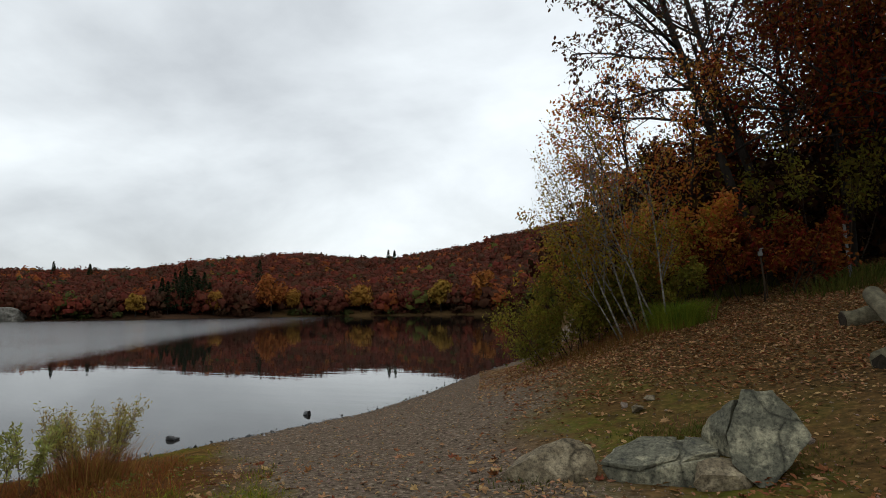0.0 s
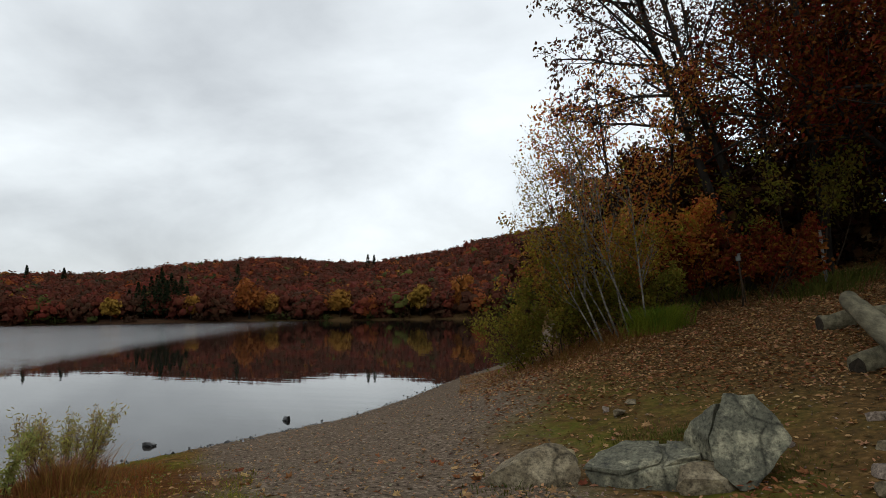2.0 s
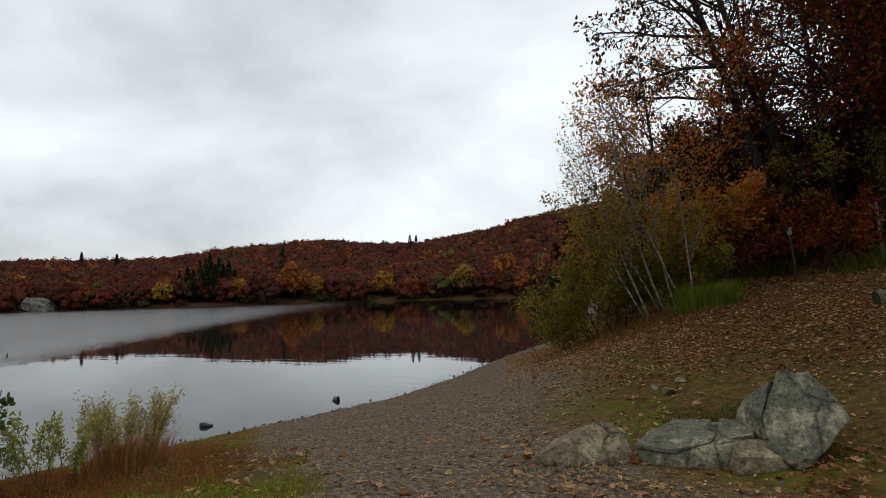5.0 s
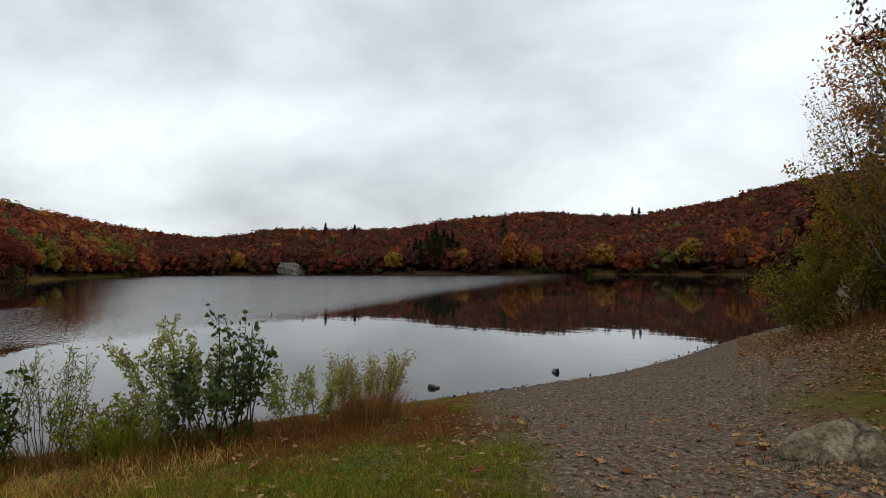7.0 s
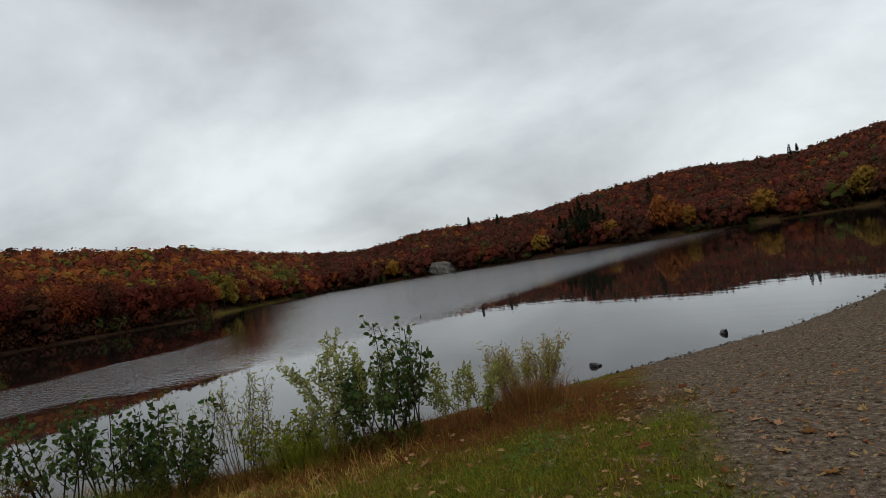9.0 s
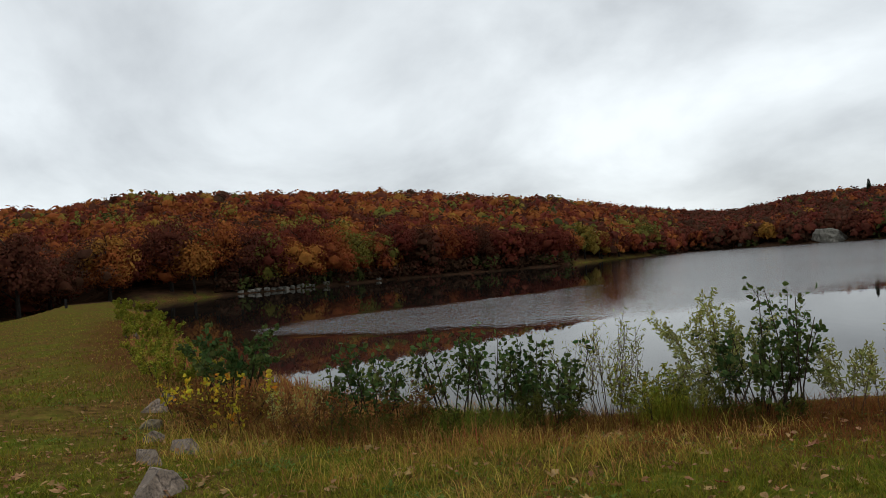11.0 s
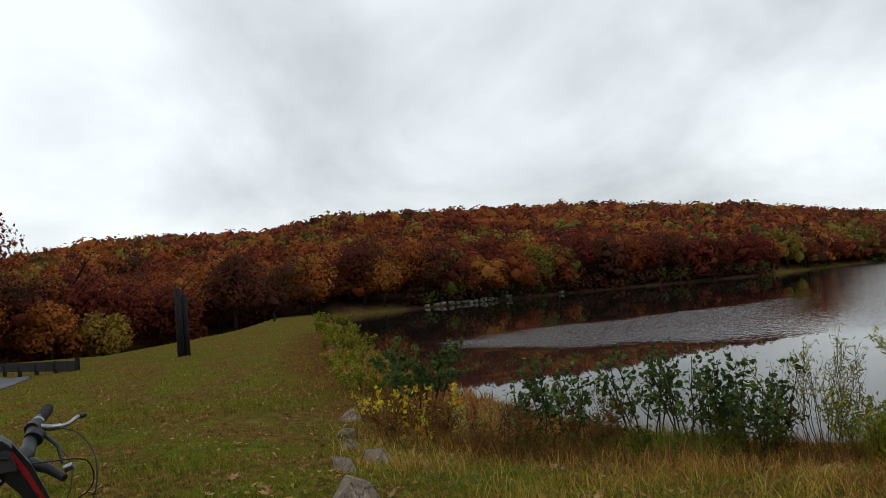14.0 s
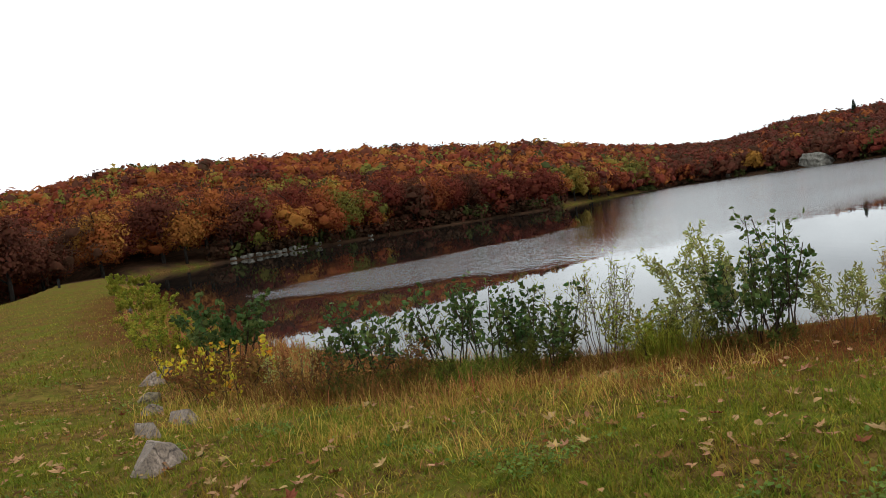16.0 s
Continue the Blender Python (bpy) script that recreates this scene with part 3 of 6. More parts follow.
M_birch = material("pale_birch_bark", [(0.06, 0.05, 0.04), (0.3, 0.265, 0.21)], scale=5, fine=18, rough=0.85, bump=0.4, stretch=(1, 1, 3))
M_twig = material("brown_twig_bark", [(0.028, 0.018, 0.011), (0.075, 0.05, 0.03)], scale=8, fine=40, rough=0.9, bump=0.2)
M_yellow = leafy("birch_yellow_leaves", [(0.42, 0.25, 0.03), (0.28, 0.2, 0.03), (0.38, 0.16, 0.03)], vary=0.8, through_light=0.5)
M_yelgreen = leafy("yellow_green_leaves", [(0.12, 0.12, 0.02), (0.26, 0.2, 0.03)], vary=0.6, through_light=0.5)
M_orange = leafy("orange_brown_leaves", [(0.62, 0.28, 0.05), (0.5, 0.17, 0.035), (0.7, 0.4, 0.1)], vary=0.6, through_light=0.6)
M_oak = leafy("dark_red_oak_leaves", [(0.1, 0.026, 0.008), (0.2, 0.058, 0.015), (0.03, 0.011, 0.006)], vary=0.6, through_light=0.25)
# darker copy of the oak leaves: the deep wood's shade is in this colour
M_shadeleaf = leafy("wood_leaves_darkened_as_shade", [(0.022, 0.011, 0.006), (0.05, 0.02, 0.008)], vary=0.6, through_light=0.1)
M_darkleaf = leafy("dusky_brown_leaves", [(0.13, 0.05, 0.02), (0.07, 0.032, 0.016), (0.17, 0.085, 0.03)], vary=0.7)
M_undergreen = leafy("shaded_green_leaves", [(0.065, 0.085, 0.018), (0.14, 0.13, 0.028)], vary=0.5)
M_alder = leafy("dark_green_alder_leaves", [(0.05, 0.088, 0.026), (0.135, 0.178, 0.05)], vary=0.8, rough=0.4)
M_willow = leafy("pale_willow_leaves", [(0.32, 0.34, 0.09), (0.46, 0.44, 0.13)], vary=0.5)


def plant(name, x, y, label, category, seed, stems, levels, leaf_mat, bark, leaf=0.05, per=3, spread=0.05, width=0.5, group="", lift=0.2, wob=0.1, droop=0.3, z=None, leaves_name="foliage", sides=6, limbs=(), thin=None):
    """A tree or bush. stems: (offset x, y, direction, length, radius) each; one mesh for each stem with its boughs, one for the leaves.
    limbs: great boughs (start, direction, length, radius). thin: heights between which the leaves grow sparse, and the share left on top."""
    rng = np.random.default_rng(seed)
    z0 = gz(x, y) if z is None else z
    e = thing(name, x, y, z0, label, category, group)
    tips = []
    for ox, oy, d, length, r in stems:
        wood = Soup()
        zz = (gz(x + ox, y + oy) - z0 - 0.05) if z is None else -0.05
        grow(rng, wood, tips, (ox, oy, zz), d, length, r, levels, lift, wob, sides)
        part("trunk" if category == "tree" else "stem", wood.mesh("stem", bark, True), e)
    for start, d, length, r in limbs:
        wood = Soup()
        grow(rng, wood, tips, start, d, length, r, [(11, 0.36, 42, 0.25), (5, 0.45, 40, 0.2)], 0.0, 0.09, 6)
        part("limb", wood.mesh("limb", bark, True), e)
    if thin:
        tips = [t for t in tips if rng.random() < float(np.interp(t[0][2], thin[:2], (1.0, thin[2])))]
    if per:
        s = Soup()
        s.add(*leaf_mesh(*leaf_axes(rng, tips, per, leaf, spread, droop), width))
        part(leaves_name, s.mesh("leaves", leaf_mat), e)
    return e


def at(b, r):
    return polar(b, r)


# ---- wood behind the beach ----
x, y = at(10.6, 16.3)
plant("birch_tree", x, y, "clump of leaning pale-barked birches with sparse yellow leaves", "tree", 11,
      [(0, 0, (-0.5, 0.1, 1), 4.3, 0.028), (0.3, 0.2, (-0.42, -0.05, 1), 4.9, 0.03), (-0.1, 0.1, (-0.6, 0, 1), 3.3, 0.02), (0.55, 0.1, (-0.3, 0.1, 1), 4.2, 0.026), (0.75, 0.3, (-0.45, -0.2, 1), 4.6, 0.026), (0.2, 0.35, (-0.55, -0.1, 1), 4.3, 0.022), (0.9, 0.2, (-0.15, 0.1, 1), 3.4, 0.028)],
      [(15, 0.34, 34, 0.22), (7, 0.5, 32, 0.2)], M_yellow, M_birch, leaf=0.036, per=4, spread=0.1, lift=0.5, wob=0.06, thin=(1.3, 3.2, 0.16))
x, y = at(13.6, 17.6)
plant("shrub", x, y, "yellow-green leafy shrub at the edge of the beach", "shrub", 12,
      [(0.5 * math.cos(a), 0.4 * math.sin(a), (0.45 * math.cos(a) - 0.1, 0.45 * math.sin(a), 1), 1.6 + 0.4 * math.sin(3 * a), 0.02) for a in np.linspace(0, 5.6, 8)],
      [(8, 0.4, 40, 0.15), (5, 0.5, 40, 0.2)], M_yelgreen, M_twig, leaf=0.05, per=4, spread=0.09)
x, y = at(11.2, 18.2)
plant("shrub", x, y, "yellowing shrub among the birch stems", "shrub", 13,
      [(0.6 * math.cos(a), 0.5 * math.sin(a), (0.4 * math.cos(a) - 0.15, 0.4 * math.sin(a), 1), 2.7 + 0.5 * math.sin(3 * a), 0.022) for a in np.linspace(0, 5.6, 7)],
      [(8, 0.4, 40, 0.2), (5, 0.5, 40, 0.2)], M_yellow, M_twig, leaf=0.05, per=3, spread=0.1)
x, y = at(8.3, 17.4)
plant("shrub", x, y, "low bush with orange-yellow leaves beside the birches", "shrub", 14,
      [(0.5 * math.cos(a), 0.4 * math.sin(a), (0.5 * math.cos(a), 0.5 * math.sin(a), 1), 1.3, 0.015) for a in np.linspace(0, 5.6, 8)],
      [(6, 0.45, 40, 0.1), (4, 0.5, 40, 0.2)], M_yelgreen, M_twig, leaf=0.05, per=4, spread=0.07)
x, y = at(5.2, 19.5)
plant("shrub", x, y, "shrub with bright orange leaves under the trees", "shrub", 15,
      [(0.5 * math.cos(a), 0.4 * math.sin(a), (0.5 * math.cos(a), 0.5 * math.sin(a), 1), 2.4, 0.02) for a in np.linspace(0, 5.6, 7)],
      [(7, 0.45, 45, 0.3), (5, 0.5, 40, 0.2)], M_orange, M_twig, leaf=0.06, per=4, spread=0.09)
x, y = at(0.8, 19.0)
plant("shrub", x, y, "dark red leafy understorey shrub", "shrub", 16,
      [(0.9 * math.cos(a), 0.4 * math.sin(a), (0.5 * math.cos(a), 0.4 * math.sin(a), 1), 1.7, 0.018) for a in np.linspace(0, 5.6, 9)],
      [(7, 0.45, 45, 0.2), (5, 0.5, 40, 0.2)], M_oak, M_twig, leaf=0.06, per=4, spread=0.1)
x, y = at(-3.2, 21.0)
plant("shrub", x, y, "shrub with sparse yellow-green leaves in the shade", "shrub", 17,
      [(0.7 * math.cos(a), 0.4 * math.sin(a), (0.4 * math.cos(a), 0.4 * math.sin(a), 1), 3.0, 0.02) for a in np.linspace(0, 5.6, 6)],
      [(7, 0.4, 45, 0.4), (5, 0.5, 40, 0.2)], M_yelgreen, M_twig, leaf=0.06, per=2, spread=0.12)

x, y = at(15.4, 17.4)
plant("shrub", x, y, "dense dark green bush at the end of the beach", "shrub", 18,
      [(0.6 * math.cos(a), 0.4 * math.sin(a), (0.5 * math.cos(a) - 0.2, 0.5 * math.sin(a), 1), 1.15 + 0.5 * math.sin(5 * a), 0.012) for a in np.linspace(0, 5.6, 9)],
      [(7, 0.45, 45, 0.1), (5, 0.5, 40, 0.2)], M_yelgreen, M_twig, leaf=0.04, per=3, spread=0.13)
# tall trees at the edge of the wood
x, y = at(-0.2, 21)
plant("oak_tree", x, y, "tall dark-trunked tree leaning over the beach with thinning brown leaves", "tree", 21,
      [(0, 0, (-0.35, 0, 1), 15.5, 0.15)], [(15, 0.27, 58, 0.35), (8, 0.42, 45, 0.25), (4, 0.5, 40, 0.2)], M_darkleaf, M_bark, leaf=0.075, per=1, spread=0.1, lift=0.15, wob=0.04, sides=8, droop=1.0,
      limbs=[((-1.35, 0, 4.6), (-1, -0.1, 0.05), 3.4, 0.05), ((-1.6, 0, 5.6), (-1, 0.1, 0.22), 3.6, 0.055), ((-1.9, 0, 6.5), (-1, -0.15, 0.3), 3.4, 0.05), ((-2.1, 0, 7.2), (-1, 0.2, 0.5), 3.2, 0.045), ((-1.0, 0, 3.6), (0.9, -0.4, 0.4), 3.0, 0.04)])
x, y = at(-1.2, 22)
plant("oak_tree", x, y, "tall slender dark-trunked tree with thin brown leaves", "tree", 22,
      [(0, 0, (-0.2, 0, 1), 15, 0.12), (0.6, 0.5, (-0.12, 0.1, 1), 13, 0.08), (0.2, -0.3, (-0.28, 0.1, 1), 12, 0.06)], [(16, 0.25, 50, 0.3), (6, 0.42, 45, 0.25), (4, 0.5, 40, 0.2)], M_darkleaf, M_bark, leaf=0.07, per=1, spread=0.2, lift=0.3, wob=0.05, sides=8, droop=0.8)
x, y = at(8.3, 20.5)
plant("oak_tree", x, y, "slim tree crowned with orange-brown leaves", "tree", 23,
      [(0, 0, (-0.12, 0.1, 1), 6.9, 0.08), (0.5, 0.3, (0.1, 0.1, 1), 6.2, 0.07), (-0.3, 0.2, (-0.1, 0.0, 1), 5.6, 0.06)], [(16, 0.31, 58, 0.3), (8, 0.45, 45, 0.25)], M_orange, M_bark, leaf=0.06, per=3, spread=0.16, lift=0.2, wob=0.07, droop=0.6)
x, y = at(3.6, 27)
plant("maple_tree", x, y, "slim maple still in dull green leaf inside the wood", "tree", 24,
      [(0, 0, (-0.05, 0.0, 1), 7.0, 0.08), (0.8, 0.3, (0.1, 0.1, 1), 6.0, 0.07)], [(16, 0.3, 58, 0.25), (7, 0.45, 45, 0.25)], M_undergreen, M_bark, leaf=0.08, per=4, spread=0.18, lift=0.2, wob=0.06)
# the last five oaks stand out of view, added to shade wood and slope
for i, (b, r, h, lean, mat_) in enumerate([(-9.0, 20.5, 12, 0.0, M_oak), (-5.2, 22, 13, 0.0, M_oak), (-12, 19, 13, 0.0, M_oak), (-6.5, 25, 12, 0.0, M_oak), (3.0, 25, 4.6, 0.0, M_oak), (6.2, 24, 4.4, -0.05, M_darkleaf), (-11, 26, 14, 0, M_oak), (-3.6, 24, 12, 0, M_oak), (-19, 14, 12, 0, M_oak), (-30, 12.5, 12, 0, M_oak), (-46, 13, 12, 0, M_oak), (-66, 13, 12, 0, M_oak), (-25, 19, 13, 0, M_oak)]):
    x, y = at(b, r)
    plant("oak_tree", x, y, "oak heavy with dark rust-red leaves" if mat_ is M_oak else "tree with orange-brown autumn leaves in the shade", "tree", 30 + i,
          [(0, 0, (lean, 0, 1), h, 0.15)], [(20, 0.28, 62, 0.22), (9, 0.45, 45, 0.2)], mat_, M_bark, leaf=0.075, per=10, spread=0.28, lift=0.12, wob=0.06, sides=7, droop=0.4)

# the depth of the wood: trunks and leaf masses too many to count, leaf colour carrying the shade
rng = np.random.default_rng(44)
wood, C, U, T = Soup(), [], [], []
for i in range(230):
    b, r = rng.uniform(-26, 11), rng.uniform(22, 62)
    x, y = at(b, r)
    z = gz(x, y)
    h = rng.uniform(8, 14) if b < -5 else min(rng.uniform(3.5, 6.5), 0.14 * r + 0.4)
    k = rng.normal(0, 0.05, 2)
    wood.add(*tube([(x, y, z - 0.2), (x + k[0] * h * 0.5, y, z + h * 0.5), (x + k[0] * h, y + k[1] * h, z + h * 0.9)], [0.13, 0.1, 0.03], 6))
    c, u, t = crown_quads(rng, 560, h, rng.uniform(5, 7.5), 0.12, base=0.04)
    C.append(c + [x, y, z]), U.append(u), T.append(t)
tagged(new("wood_trunks", wood.mesh("wood_trunks", M_bark, True)), "dim trunks standing deep in the wood", "trunks", kind="stuff")
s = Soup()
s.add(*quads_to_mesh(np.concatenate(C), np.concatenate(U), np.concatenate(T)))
tagged(new("wood_foliage", s.mesh("wood_foliage", M_shadeleaf)), "red-brown foliage deep in the wood, its shade put into the leaf colour", "foliage", kind="stuff")


# ---- trees that stand out on the far shores ----
def shore_tree(name, b, r, h, w, tone, label, seed, leaf=0.45, n=800, base=0.22):
    rng = np.random.default_rng(seed)
    x, y = polar(b, r)
    e = thing(name, x, y, gz(x, y), label, "tree")
    tr = Soup()
    tr.add(*tube([(0, 0, -0.3), (rng.normal(0, 0.15), 0, h * 0.35), (rng.normal(0, 0.4), rng.normal(0, 0.4), h * 0.85)], [0.028 * h, 0.02 * h, 0.005 * h], 6))
    for k in range(7):
        f = 0.25 + 0.08 * k
        a = rng.uniform(0, 6.28)
        tr.add(*tube([(0, 0, h * f), (0.25 * w * math.cos(a), 0.25 * w * math.sin(a), h * (f + 0.14)), (0.4 * w * math.cos(a), 0.4 * w * math.sin(a), h * (f + 0.22))], [0.011 * h, 0.007 * h, 0.002 * h], 5))
    part("trunk", tr.mesh("trunk", M_bark, True), e)
    part("crown", far_crown_mesh("crown", rng, h, w, n, leaf, tone, base), e)
    return e


WORDS = [(0.12, "maple in dark crimson leaf at the water's edge"), (0.3, "tree in rust-red leaf on the far shore"), (0.5, "tree in orange autumn leaf on the far shore"), (0.7, "tree in golden-yellow leaf on the far shore"), (1.1, "tree still in green leaf on the far shore")]


def word(tone):
    return next(w for lim, w in WORDS if tone <= lim)


shore_tree("maple_tree", 48.4, 290, 9, 7.5, 0.66, "small yellow-green tree at the far water's edge", 61, 0.6)
shore_tree("maple_tree", 42.9, 293, 10, 6, 0.6, "pale straw-yellow tree on the far shore", 62, 0.6)
shore_tree("maple_tree", 25.2, 278, 13, 10, 0.68, "golden-yellow tree on the far shore", 63, 0.6)
shore_tree("maple_tree", 21.8, 276, 18, 9, 0.52, "bright orange tree on the far shore", 64, 0.6)
shore_tree("maple_tree", 60.4, 332, 9, 9, 0.6, "rounded ochre tree on the far shore", 74, 0.6)
shore_tree("maple_tree", 38.6, 295, 16, 14, 0.42, "broad orange-brown oak on the far shore", 65, 0.7)
shore_tree("maple_tree", 31.6, 293, 12, 11, 0.6, "ochre tree leaning over the far water", 66, 0.6)
shore_tree("maple_tree", 128.8, 82, 8.0, 6, 0.46, "bright orange tree below the dam", 67, 0.17, 3600)
shore_tree("maple_tree", 125.5, 84, 7.5, 6, 0.72, "yellow-green tree below the dam", 68, 0.17, 3600)
shore_tree("maple_tree", 116.2, 100, 12, 9, 0.06, "deep crimson maple behind the dam", 69, 0.22, 3200)
shore_tree("maple_tree", 120.5, 94, 11, 8, 0.12, "dark red maple behind the dam", 70, 0.22, 2800)
shore_tree("maple_tree", 110.4, 112, 10, 8, 0.58, "yellow-orange maple at the end of the dam", 71, 0.22, 2800)
shore_tree("willow_tree", 73.8, 204, 12, 7, 0.74, "yellow-green weeping willow at the far water's edge", 72, 0.26, 3000)
shore_tree("willow_tree", 72.5, 218, 10, 6, 0.7, "yellow willow at the far water's edge", 73, 0.26, 2600)
rng = np.random.default_rng(8)
for b in np.concatenate([np.arange(69.5, 108, 1.75), np.arange(110.5, 139, 3.3)]):
    b = float(b + rng.uniform(-0.5, 0.5))
    rs = float(np.interp(b, SHORE_B, SHORE_R)) if b <= 108.5 else 107 - 22 * float(step(112, 130, b))
    tone = float(np.clip(pick_tone(rng, b) * 0.95, 0, 1))
    h = rng.uniform(8, 12.5)
    shore_tree("maple_tree", b, rs + rng.uniform(2.5, 6), h, h * rng.uniform(0.8, 1.0), tone, word(tone), 80 + int(b * 10), 0.18, 3800)
for b in np.arange(19, 69, 2.9):
    b = float(b + rng.uniform(-0.9, 0.9))
    if any(abs(b - c) < k for c, k in CLEAR):
        continue
    rs = float(np.interp(b, SHORE_B, SHORE_R))
    tone = float(np.clip(pick_tone(rng, b), 0, 1))
    h = rng.uniform(8, 13)
    shore_tree("maple_tree", b, rs + rng.uniform(3, 8), h, h * rng.uniform(0.75, 1.0), tone, word(tone), 80 + int(b * 10), 0.5, 900)


def conifer(b, r, h, seed):
    rng = np.random.default_rng(seed)
    x, y = polar(b, r)
    e = thing("pine_tree", x, y, gz(x, y), "dark green conifer rising above the autumn canopy", "tree")
    s = Soup()
    s.add(*tube([(0, 0, -0.3), (0, 0, h * 0.5), (0, 0, h)], [0.25, 0.15, 0.02], 6))
    part("trunk", s.mesh("trunk", M_bark, True), e)
    k = 260
    f = rng.random(k) ** 0.7
    a = rng.uniform(0, 6.28, k)
    w = (1 - f) * h * 0.19 * rng.uniform(0.5, 1.1, k) + 0.12
    c = np.stack([w * np.cos(a), w * np.sin(a), h * (0.12 + 0.88 * f)], 1)
    u = np.stack([np.cos(a), np.sin(a), -0.35 * np.ones(k)], 1) * (0.5 + 0.5 * (1 - f))[:, None]
    t = np.stack([-np.sin(a), np.cos(a), 0 * a], 1) * 0.4
    s = Soup()
    s.add(*quads_to_mesh(c, u, t))
    me = s.mesh("crown", M_canopy)
    at_ = me.attributes.new("tone", "FLOAT", "POINT")
    at_.data.foreach_set("value", np.full(len(me.vertices), 1.0, np.float32))
    part("crown", me, e)


for i, (b, r, h) in enumerate([(44.6, 296, 15), (45.3, 298, 17), (44.0, 300, 15), (46.2, 296, 13), (44.9, 302, 18), (45.7, 303, 16), (46.6, 300, 14), (43.6, 306, 16), (45.0, 310, 19), (44.3, 308, 17), (39.5, 330, 19), (47.2, 300, 11), (29.4, 425, 15), (28.9, 428, 14), (51.5, 400, 13), (53.8, 410, 14), (43.2, 305, 12)]):
    conifer(b, r, h, 200 + i)

# ---- rocks ----
def stone(name, dark, mid, pale, scale=3.0, crack=3.0):
    """Broken rock: sharp-edged colour patches, lichen, dark cracks and layered relief."""
    m = bpy.data.materials.new(name)
    m.use_nodes = True
    n, l = m.node_tree.nodes, m.node_tree.links
    b = n["Principled BSDF"]
    b.inputs["Roughness"].default_value, b.inputs["Specular IOR Level"].default_value = 0.85, 0.15
    tc = n.new("ShaderNodeTexCoord")

    def nz(sc, detail, rough_=0.65, distortion=0.0):
        t = n.new("ShaderNodeTexNoise")
        for key, value in (("Scale", sc), ("Detail", detail), ("Roughness", rough_), ("Distortion", distortion)):
            t.inputs[key].default_value = value
        l.new(tc.outputs["Object"], t.inputs["Vector"])
        return t.outputs["Fac"]

    def rp(src, stops):
        r = n.new("ShaderNodeValToRGB")
        e = r.color_ramp.elements
        e[0].position, e[0].color = stops[0][0], (*stops[0][1], 1)
        e[1].position, e[1].color = stops[-1][0], (*stops[-1][1], 1)
        for p, c in stops[1:-1]:
            e.new(p).color = (*c, 1)
        l.new(src, r.inputs[0])
        return r.outputs[0]

    patches = nz(scale, 14, 0.72, 0.12)
    col = rp(patches, [(0.34, dark), (0.43, mid), (0.5, mid), (0.6, pale)])
    speck = nz(scale * 12, 6, 0.7)
    mul = n.new("ShaderNodeMix")
    mul.data_type, mul.blend_type = "RGBA", "MULTIPLY"
    mul.inputs[0].default_value = 1.0
    l.new(col, mul.inputs[6])
    l.new(rp(speck, [(0.36, (0.45, 0.45, 0.45)), (0.5, (1, 1, 1)), (0.66, (1.45, 1.45, 1.4))]), mul.inputs[7])
    warp = n.new("ShaderNodeVectorMath")
    warp.operation = "MULTIPLY_ADD"
    wn_ = n.new("ShaderNodeTexNoise")
    wn_.inputs["Scale"].default_value = scale * 1.3
    l.new(tc.outputs["Object"], wn_.inputs["Vector"])
    l.new(wn_.outputs["Color"], warp.inputs[0])
    warp.inputs[1].default_value = (0.3, 0.3, 0.3)
    l.new(tc.outputs["Object"], warp.inputs[2])
    vo = n.new("ShaderNodeTexVoronoi")
    vo.feature = "DISTANCE_TO_EDGE"
    vo.inputs["Scale"].default_value = crack
    l.new(warp.outputs[0], vo.inputs["Vector"])
    cr = rp(vo.outputs["Distance"], [(0.0, (0.12, 0.12, 0.12)), (0.006, (0.5, 0.5, 0.5)), (0.016, (1, 1, 1))])
    m2 = n.new("ShaderNodeMix")
    m2.data_type, m2.blend_type = "RGBA", "MULTIPLY"
    m2.inputs[0].default_value = 0.7
    l.new(mul.outputs[2], m2.inputs[6])
    l.new(cr, m2.inputs[7])
    l.new(m2.outputs[2], b.inputs["Base Color"])
    b1_ = n.new("ShaderNodeBump")
    b1_.inputs["Strength"].default_value, b1_.inputs["Distance"].default_value = 0.7, 0.016
    l.new(patches, b1_.inputs["Height"])
    b2_ = n.new("ShaderNodeBump")
    b2_.inputs["Strength"].default_value, b2_.inputs["Distance"].default_value = 0.3, 0.01
    l.new(cr, b2_.inputs["Height"])
    l.new(b1_.outputs[0], b2_.inputs["Normal"])
    l.new(b2_.outputs[0], b.inputs["Normal"])
    return m


M_rock = stone("lichened_grey_rock", (0.045, 0.036, 0.023), (0.14, 0.11, 0.068), (0.27, 0.22, 0.14), 2.4, 0.6)
M_rock_dark = stone("blue_grey_slate", (0.026, 0.026, 0.022), (0.105, 0.1, 0.07), (0.28, 0.255, 0.17), 2.2, 0.65)
M_rock_pale = stone("pale_pinkish_granite", (0.07, 0.055, 0.042), (0.17, 0.13, 0.1), (0.29, 0.225, 0.175), 3.5, 1.0)
M_rock_far = material("pale_far_outcrop", [(0.09, 0.085, 0.07), (0.34, 0.315, 0.265)], scale=0.6, fine=3, rough=0.95, bump=0.6, bump_distance=0.2)
M_wetstone = material("wet_dark_stone", [(0.012, 0.012, 0.012), (0.04, 0.038, 0.036)], scale=8, fine=40, rough=0.3, bump=0.4, spec=0.5)
M_yellowstone = material("pale_ochre_stone", [(0.3, 0.24, 0.12), (0.42, 0.35, 0.2)], scale=12, fine=60, rough=0.8, bump=0.3)


